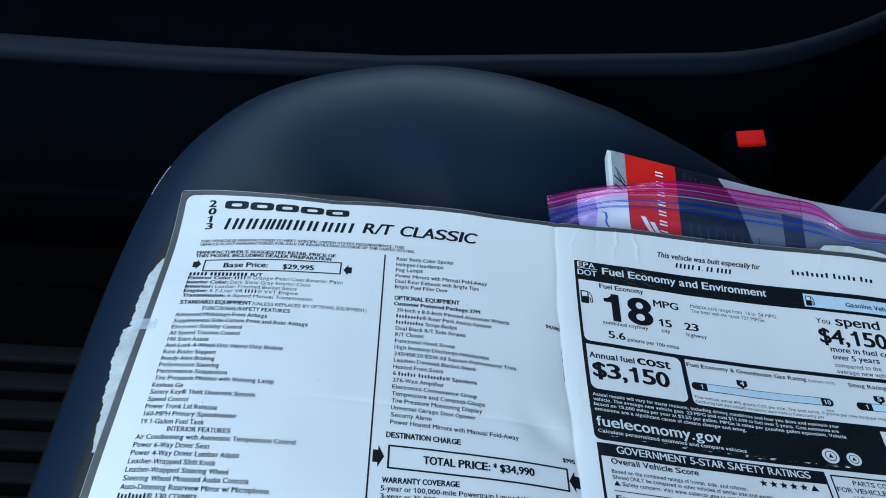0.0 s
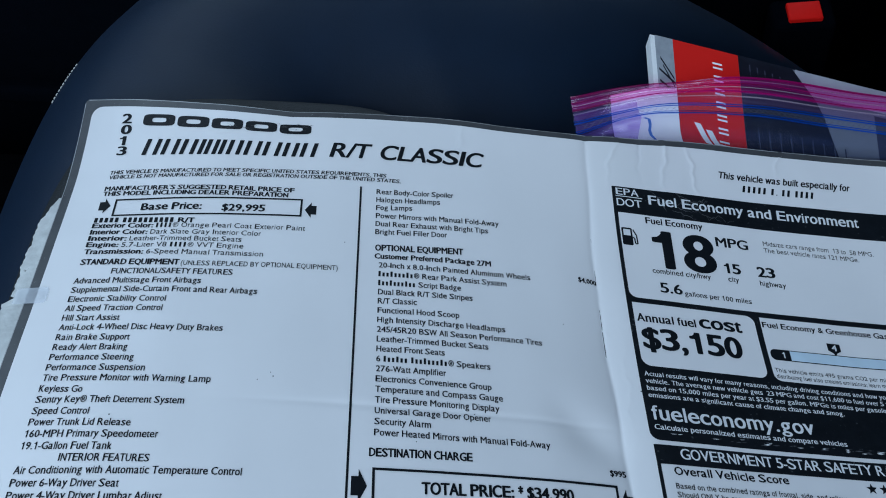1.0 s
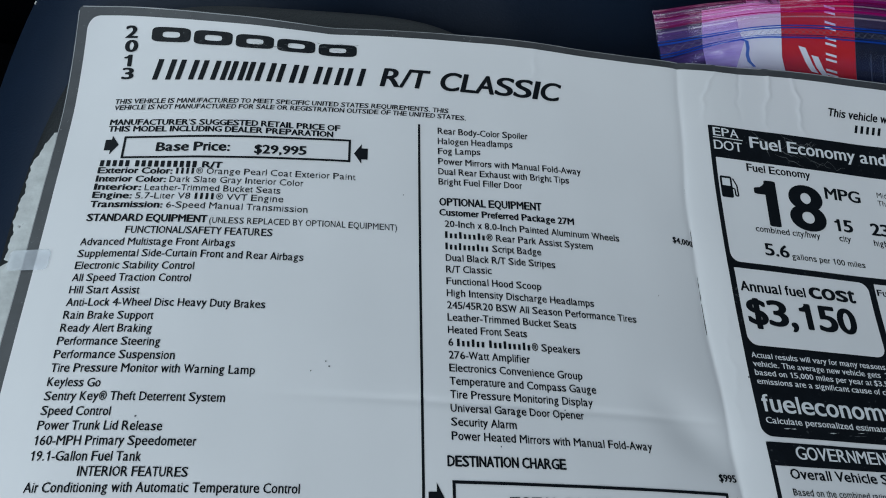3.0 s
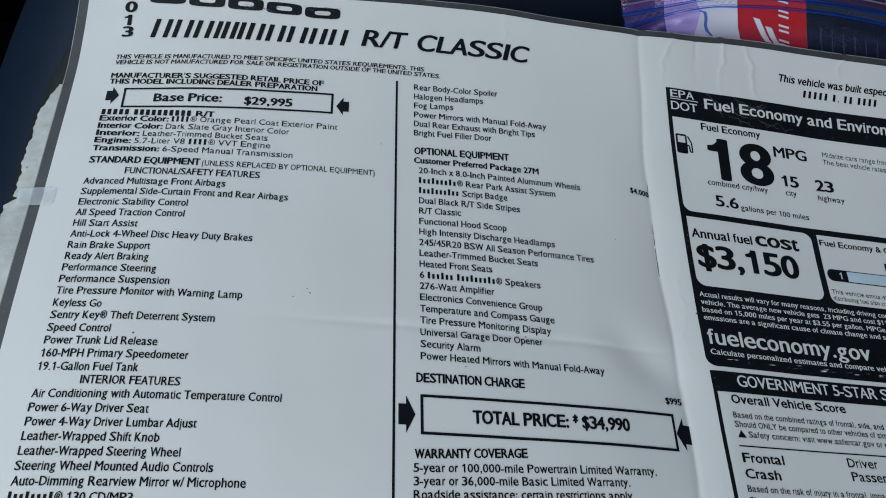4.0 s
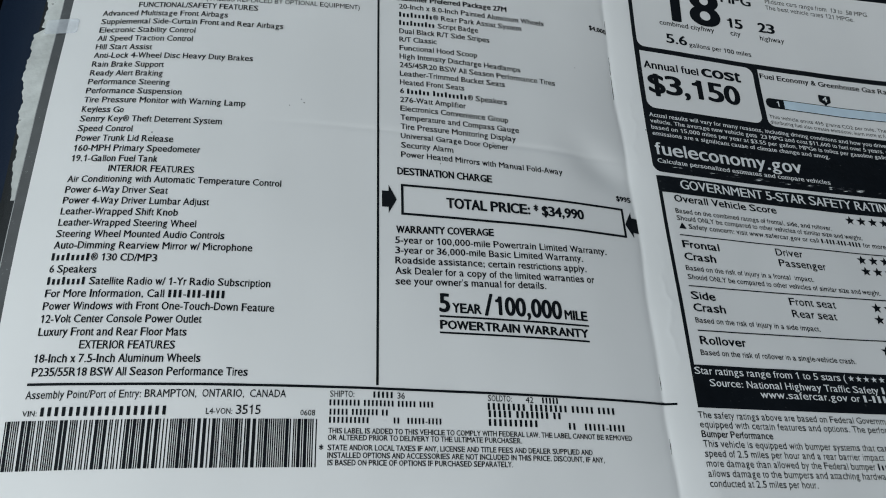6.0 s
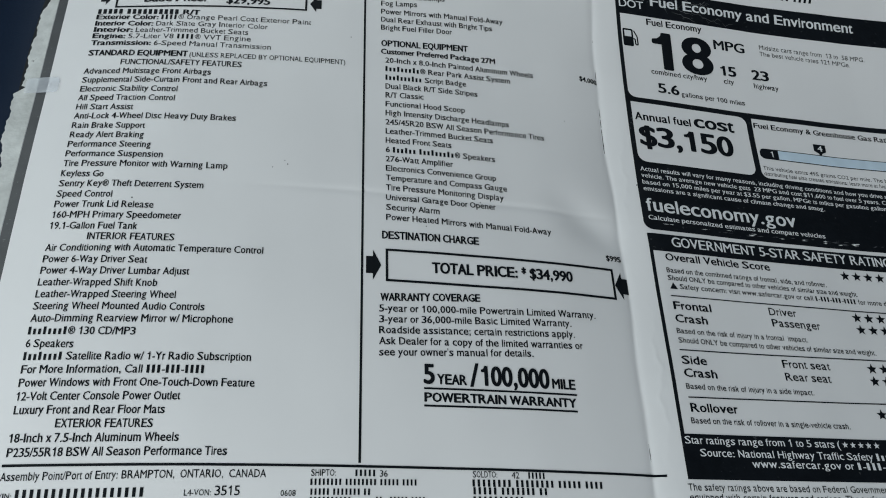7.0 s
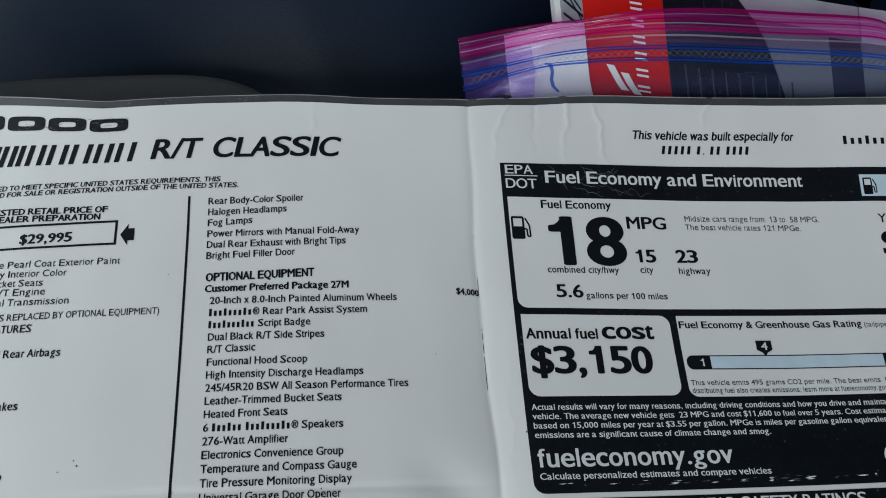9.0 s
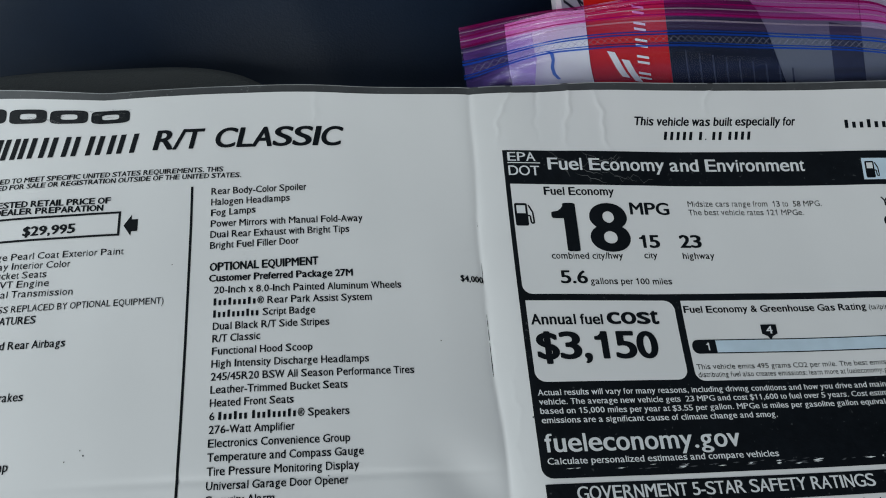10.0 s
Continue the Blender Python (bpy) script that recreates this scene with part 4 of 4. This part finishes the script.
def stars(x, y, n):
    for k in range(n):
        star(x + 5.05 * k, y, 2.15, safety)


def line_of(text, x0, y, x1, cap=2.0, **more):
    return write(text, x0, y, x1, cap, safety, **more)


line_of("Overall Vehicle Score", 110.9, -113.0, 154.0, 3.0, bold=0.024)
stars(186.3, -112.3, 5)
polygon("warning_triangle", ((209.9, -113.8), (213.9, -113.8), (211.9, -110.4)), INK, safety, 0.15)
line_of("Based on the combined ratings of frontal, side, and rollover.", 110.5, -118.0, 176.8, bold=0.008)
line_of("Should ONLY be compared to other vehicles of similar size and weight.", 110.4, -121.1, 189.4, bold=0.008)
polygon("warning_triangle", ((110.7, -124.6), (113.7, -124.6), (112.2, -122.0)), INK, safety, 0.15)
line_of("Safety concern: visit www.safercar.gov or call {+1}-{+3}-{+3}-{+4} for more details.", 114.6, -124.4, 208.0, bold=0.008)
rule(110.4, -127.4, 217.0, -127.6, 0.4, safety)
line_of("Frontal", 110.6, -132.7, 125.5, 3.0, bold=0.024)
line_of("Crash", 110.4, -137.8, 123.1, 3.0, bold=0.024)
line_of("Driver", 148.9, -132.0, 160.1, 3.0, bold=0.010)
line_of("Passenger", 149.1, -136.6, 168.8, 3.0, bold=0.010)
stars(185.9, -130.4, 5)
stars(186.2, -135.4, 5)
line_of("Based on the risk of injury in a frontal  impact.", 110.1, -142.1, 162.0, bold=0.008)
line_of("Should ONLY be compared to other vehicles of similar size and weight.", 110.1, -145.7, 189.2, bold=0.008)
rule(109.8, -148.4, 217.0, -147.6, 0.4, safety)
line_of("Side", 109.8, -153.6, 119.4, 3.0, bold=0.024)
line_of("Crash", 109.8, -158.3, 122.4, 3.0, bold=0.024)
line_of("Front seat", 149.1, -152.7, 168.1, 3.0, bold=0.010)
line_of("Rear seat", 149.0, -157.6, 167.1, 3.0, bold=0.010)
stars(185.4, -151.3, 5)
stars(185.0, -156.2, 5)
line_of("Based on the risk of injury in a side impact.", 109.7, -162.7, 158.7, bold=0.008)
rule(109.8, -165.6, 217.0, -164.6, 0.4, safety)
line_of("Rollover", 109.9, -170.7, 127.4, 3.0, bold=0.024)
line_of("Based on the risk of rollover in a single-vehicle crash.", 109.3, -174.7, 169.4, bold=0.008)
stars(183.5, -169.0, 4)
foot = patch("safety_footer", 104.7, 219.6, -193.2, -178.3, WORN_INK, sticker, 0.12, 0, 0.8, "black footer band of the safety panel")
for text, x0, y, x1 in (("Star ratings range from 1 to 5 stars (", 105.7, -181.6, 163.2), ("Source: National Highway Traffic Safety {14} ({5})", 110.5, -185.7, 214.0),
                        ("www.safercar.gov or {+1}-{+3}-{+3}-{+4}", 128.5, -189.0, 194.0)):
    write(text, x0, y, x1, 2.5, foot, bold=0.012, mat=WHITE_INK, lift=UP)
for k in range(5):
    star(165.3 + 3.05 * k, -180.4, 1.25, foot, WHITE_INK, UP)
for k, (text, x1) in enumerate((("The safety ratings above are based on Federal Government {26}", 214.0), ("equipped with certain features and options. The performance {22}", 214.0),
                                ("Bumper Performance", 129.7), ("This vehicle is equipped with bumper systems that can {30}", 214.0),
                                ("speed of 2.5 miles per hour and a rear barrier impact {32}", 214.0), ("more damage than allowed by the Federal bumper {36}", 214.0),
                                ("allows damage to the bumpers and attaching hardware {32}", 214.0), ("conducted at 2.5 miles per hour.", 141.8))):
    write(text, 104.2, -196.8 - 3.16 * k, x1, 2.2, page, bold=0.016 if k == 2 else 0.0)

# parts content panel
content = frame_box("parts_panel", 222.4, 291.4, -190.0, -103.2, 0.8, sticker)
tagged(content, "thin-ruled parts content panel")
for text, x0, y, x1 in (("PARTS CONTENT", 233.0, -108.2, 262.0), ("FOR VEHICLES {12}", 223.6, -112.6, 275.0), ("U.S./CANADIAN {14}", 231.0, -117.0, 280.0),
                        ("MAJOR {20}", 227.0, -121.6, 280.0), ("CONTENT {3}", 231.0, -126.0, 258.0), ("{6} {4}", 236.0, -130.6, 262.0)):
    write(text, x0, y, x1, 2.7, content, bold=0.008)

# ---- booklet and loose papers under the bag ----
A = Vector((0.1298, 0.0918))
E1 = Vector((0.984, -0.180))
E2 = Vector((0.062, -1.0))


def book_z(x, y):
    """Top of the booklet, propped up along its far edge."""
    down = max(0, A.y - 0.183 * (x - A.x) - y)
    z = 0.012 - 0.092 * max(0, x - A.x) - 0.25 * max(0, A.x - x) - 0.5 * min(down, 0.040) - 0.1 * max(0, down - 0.040)
    z += 1.1 * max(0, x - A.x - 0.1) ** 2
    return under_page(x, y, z, 0.0046)


def on_cover(s, d, lift=0.0):
    p = A + E1 * s + E2 * d
    return (p.x, p.y, book_z(p.x, p.y) + lift)


def cover_grid(name, s0, s1, d0, d1, mat, parent, lift, label="", left=None, right=None, step=0.006):
    ns, nd = max(2, int((s1 - s0) / step) + 2), max(2, int((d1 - d0) / step) + 2)
    verts, faces = [], []
    for d in np.linspace(d0, d1, nd):
        a = left(d) if left else s0
        b = right(d) if right else s1
        verts += [on_cover(s, d, lift) for s in np.linspace(a, b, ns)]
    for j in range(nd - 1):
        for i in range(ns - 1):
            k = j * ns + i
            faces.append((k, k + 1, k + ns + 1, k + ns))
    return mesh_object(name, verts, faces, mat, parent, label, True)


booklet = thing("booklet", "glossy booklet with red band and dark photograph on cover", "booklet")
L, D, THICK = 0.177, 0.125, 0.007
verts, faces, ns, nd = [], [], 40, 22
for lift in (0.0, -THICK):
    for d in np.linspace(0, D, nd):
        verts += [on_cover(s, d, lift) for s in np.linspace(0, L, ns)]
step = ns * nd
for j in range(nd - 1):
    for i in range(ns - 1):
        k = j * ns + i
        faces += [(k, k + 1, k + ns + 1, k + ns), (step + k, step + k + ns, step + k + ns + 1, step + k + 1)]
for i in range(ns - 1):
    faces += [(i, step + i, step + i + 1, i + 1), ((nd - 1) * ns + i, (nd - 1) * ns + i + 1, step + (nd - 1) * ns + i + 1, step + (nd - 1) * ns + i)]
for j in range(nd - 1):
    faces += [(j * ns, (j + 1) * ns, step + (j + 1) * ns, step + j * ns), (j * ns + ns - 1, step + j * ns + ns - 1, step + (j + 1) * ns + ns - 1, (j + 1) * ns + ns - 1)]
mesh_object("page_block", verts, faces, PAGES, booklet, "white page block and spine")
cover_grid("cover", 0.0022, L, 0.0, D, DOC_SHADED, booklet, 0.0002, "pale glossy front cover")
cover_grid("cover_photo", 0.0022, 0.0107, 0.0, 0.026, COVER, booklet, 0.0004, "grey photograph strip")
for k, (a, b, c, d) in enumerate(((0.004, 0.009, 0.0100, 0.017), (0.003, 0.014, 0.0105, 0.019), (0.003, 0.019, 0.0105, 0.023), (0.005, 0.012, 0.0100, 0.0205))):
    w = 0.0006
    mesh_object("photo_streak", [on_cover(a, b, 0.0006), on_cover(c, d, 0.0006), on_cover(c, d + w * 1.8, 0.0006), on_cover(a, b + w * 1.8, 0.0006)], [(0, 1, 2, 3)], PHOTO, booklet)
band = cover_grid("red_band", 0.0107, 0.0420, 0.0, D, RED_INK, booklet, 0.0004, "bright red printed band")


def dark_edge(d):
    return 0.068 + 0.012 * min(1, d / 0.014) + 0.32 * max(0, d - 0.014) - 2.0 * max(0, d - 0.04) ** 2


cover_grid("photograph", 0.042, 0.1, 0.0, D, PHOTO, booklet, 0.0006, "dark car photograph", right=dark_edge)
for k in range(9):
    s = 0.048 + 0.0052 * k
    cover_grid("grille_bar", s, s + 0.0007, 0.030, D, PHOTO_LINE, booklet, 0.0008)
for k in range(7):
    s = 0.047 + 0.0036 * k
    cover_grid("grille_bar", s, s + 0.0006, 0.003 + 0.0005 * k, 0.010, PHOTO_LINE, booklet, 0.0006)
cover_grid("grey_block", 0.0695, 0.119, 0.0, 0.010, DOC_GREY, booklet, 0.0004, "grey printed block")
cover_grid("pale_block", 0.1195, L, 0.0, 0.012, DOC, booklet, 0.0004, "pale printed block")
cover_grid("dark_block", 0.1065, 0.1190, 0.012, D, DARK_PRINT, booklet, 0.0004, "dark printed block")
for k in range(9):
    for half in (0.0, 0.0019):
        d = 0.0062 + 0.0056 * k + half
        cover_grid("title_bar", 0.0290, 0.0336, d, d + 0.0008, DOC_WHITE, band, 0.0010, step=0.002)
for k in range(2):
    s = 0.0172 + 0.0042 * k
    cover_grid("emblem_stripe", 0, 0.0022, 0.0345 + 0.002 * k, 0.0430 + 0.001 * k, DOC_WHITE, band, 0.0010, left=lambda d, s=s: s + 0.55 * (d - 0.034),
               right=lambda d, s=s: s + 0.0030 + 0.55 * (d - 0.034), step=0.002)

# ---- zip bag over the booklet ----
bag = thing("zip_bag", "clear plastic zip bag with magenta band and blue zip lines", "plastic bag")
# the zip end as lines along the bag: place along the seat, across it, height
TOP_EDGE = ((0.0955, 0.0745, -0.0140), (0.105, 0.0695, -0.0050), (0.1135, 0.0663, 0.0012), (0.1265, 0.0632, 0.0075), (0.138, 0.0616, 0.0103), (0.149, 0.0600, 0.0145),
            (0.159, 0.0586, 0.0180), (0.174, 0.0595, 0.0172), (0.187, 0.0600, 0.0158), (0.201, 0.0612, 0.0128), (0.217, 0.0622, 0.0095), (0.233, 0.0617, 0.0082),
            (0.248, 0.0597, 0.0082), (0.254, 0.0572, 0.0070), (0.259, 0.0512, 0.0060), (0.265, 0.0457, 0.0040), (0.275, 0.0420, 0.0020), (0.292, 0.0425, 0.0), (0.340, 0.0430, -0.0010))
UPPER_TRACK = ((0.0955, 0.0590, -0.0158), (0.1015, 0.0540, -0.0070), (0.1123, 0.0505, 0.0010), (0.123, 0.0480, 0.0080), (0.1356, 0.0480, 0.0103), (0.149, 0.0485, 0.0105),
               (0.173, 0.0477, 0.0110), (0.1864, 0.0475, 0.0098), (0.200, 0.0478, 0.0078), (0.214, 0.0475, 0.0062), (0.236, 0.0470, 0.0042), (0.250, 0.0468, 0.0020), (0.256, 0.0455, 0.0012), (0.263, 0.0415, 0.0005), (0.270, 0.0385, -0.0010), (0.340, 0.0380, -0.0020))
LOWER_TRACK = ((0.0955, 0.0505, -0.0155), (0.1015, 0.0455, -0.0055), (0.1096, 0.0428, 0.0035), (0.1227, 0.0424, 0.0092), (0.147, 0.0424, 0.0109), (0.171, 0.0410, 0.0116),
               (0.185, 0.0412, 0.0095), (0.199, 0.0425, 0.0062), (0.213, 0.0428, 0.0045), (0.236, 0.0428, 0.0018), (0.252, 0.0430, -0.0015), (0.258, 0.0415, -0.0020), (0.264, 0.0385, -0.0025), (0.340, 0.0365, -0.0040))
TRACK_1, TRACK_2, HEM = 0.0195, 0.0267, 0.0400


def smooth(x, xs, ys, span=0.007):
    return float(np.mean(np.interp(np.clip(np.linspace(x - span, x + span, 7), xs[0], xs[-1]), xs, ys)))


def along(line, x):
    xs = [p[0] for p in line]
    return np.array([smooth(x, xs, [p[k] for p in line], 0.005) for k in (1, 2)])


def bag_point(x, d, lift=0.0):
    """Point of the bag's front film, d from its open edge."""
    hem = np.array([0.0372, float(page_z(x, 0.038)) - 0.0030])
    rows = (0.0, TRACK_1, TRACK_2, HEM)
    lines = (along(TOP_EDGE, x), along(UPPER_TRACK, x), along(LOWER_TRACK, x), hem)
    if x < 0.1015:
        hem[1] = min(hem[1], lines[2][1])
    y, z = (float(np.interp(d, rows, [p[k] for p in lines])) for k in (0, 1))
    if d > HEM:
        y -= d - HEM
        z = float(page_z(x, y)) - 0.0030
    if d < TRACK_1:
        z += 0.0012 * math.sin(math.pi * d / TRACK_1) * (1 + 0.5 * math.sin(55 * x))
    return (x, y, z + lift)


def bag_strip(name, x0, x1, d0, d1, mat, lift, parent=None, label="", n=110):
    rows = max(2, int((d1 - d0) / 0.003) + 2)
    verts, faces = [], []
    for d in np.linspace(d0, d1, rows):
        verts += [bag_point(x, d, lift) for x in np.linspace(x0, x1, n)]
    for j in range(rows - 1):
        for i in range(n - 1):
            k = j * n + i
            faces.append((k, k + 1, k + n + 1, k + n))
    ob = mesh_object(name, verts, faces, mat, parent or bag, label, True)
    across, down = np.meshgrid(np.linspace(x0, x1, n), np.linspace(d0, d1, rows))
    flat = np.stack([across.ravel(), down.ravel()], -1)
    uv = ob.data.uv_layers.new(name="along")
    uv.data.foreach_set("uv", np.concatenate([flat[list(f)] for f in faces]).ravel())
    return ob


bag_strip("film", 0.0955, 0.335, 0.0185, 0.078, FILM, 0.0, label="clear violet-tinted film")
zip_band = bag_strip("zip_band", 0.0955, 0.335, 0.0, 0.0122, PINK, 0.0, label="translucent magenta band above the zip")
bag_strip("violet_band", 0.0955, 0.335, 0.0122, 0.0185, VIOLET, 0.0, label="pale violet film beside the zip")
bag_strip("folded_film", 0.0962, 0.1195, 0.0124, 0.0385, FOLDED, -0.0007, label="folded violet film at the bag's end", n=30)
for d0, d1 in ((0.0, 0.0018), (0.0057, 0.0064), (0.0112, 0.0119)):
    bag_strip("ridge", 0.0955, 0.335, d0, d1, PINK_DEEP, 0.0004, zip_band, "deep magenta ridge")
# white gloss streaks along the zip, painted as strips of pale film
for d0, d1 in ((0.0033, 0.0038), (0.0083, 0.0090), (0.0142, 0.0150)):
    bag_strip("gloss_streak", 0.0955, 0.335, d0, d1, GLOSS, 0.0004, zip_band)
bag_strip("zip_track", 0.0955, 0.335, 0.0190, 0.0197, BLUE_ZIP, 0.0006, label="blue zip track")
bag_strip("zip_track", 0.0955, 0.335, 0.0203, 0.0212, BLUE_ZIP, 0.0006, label="blue zip track")
bag_strip("zip_track", 0.0955, 0.335, 0.0250, 0.0256, BLUE_ZIP, 0.0006, label="blue zip track")
bag_strip("zip_track", 0.0955, 0.335, 0.0261, 0.0270, BLUE_ZIP, 0.0006, label="blue zip track")
# woven ridges between the tracks
verts, faces = [], []
for k in range(90):
    for way in (1, -1):
        x = 0.098 + 0.0026 * k
        if x > 0.325:
            continue
        a, b = bag_point(x, 0.0216 if way > 0 else 0.0248, 0.0005), bag_point(x + 0.0024, 0.0248 if way > 0 else 0.0216, 0.0005)
        n = len(verts)
        w = 0.00020
        verts += [a, b, (b[0] + w, b[1] + w * way, b[2]), (a[0] + w, a[1] + w * way, a[2])]
        faces.append((n, n + 1, n + 2, n + 3))
mesh_object("grip_strip", verts, faces, GRIP, bag, "cross-hatched grip strip")

# papers in the bag, left of the booklet
letter = thing("folded_letter", "white folded paper with a blue pen mark inside the bag", "paper")


def low(x, y, lift=0.0):
    return (x, y, under_page(x, y, book_z(x, y) + 0.0012 + lift, 0.0034 - lift))


verts, faces, n = [], [], 10
for y in np.linspace(0.0680, -0.02, 30):
    verts += [low(x, y) for x in np.linspace(0.112 + 0.05 * (0.068 - y), 0.1400 + 0.06 * (0.092 - y), n)]
for j in range(29):
    faces += [(j * n + i, j * n + i + 1, (j + 1) * n + i + 1, (j + 1) * n + i) for i in range(n - 1)]
mesh_object("sheet", verts, faces, DOC_WHITE, letter, smooth=True)
verts, faces = [], []
for k, (px, py) in enumerate(((0.1262, 0.0555), (0.1282, 0.0545), (0.1287, 0.0520), (0.1280, 0.0490), (0.1284, 0.0460), (0.1300, 0.0435))):
    verts += [low(px - 0.0006, py, 0.0003), low(px + 0.0006, py, 0.0003)]
faces = [(2 * k, 2 * k + 1, 2 * k + 3, 2 * k + 2) for k in range(5)]
mesh_object("pen_mark", verts, faces, PEN, letter, "blue pen stroke")
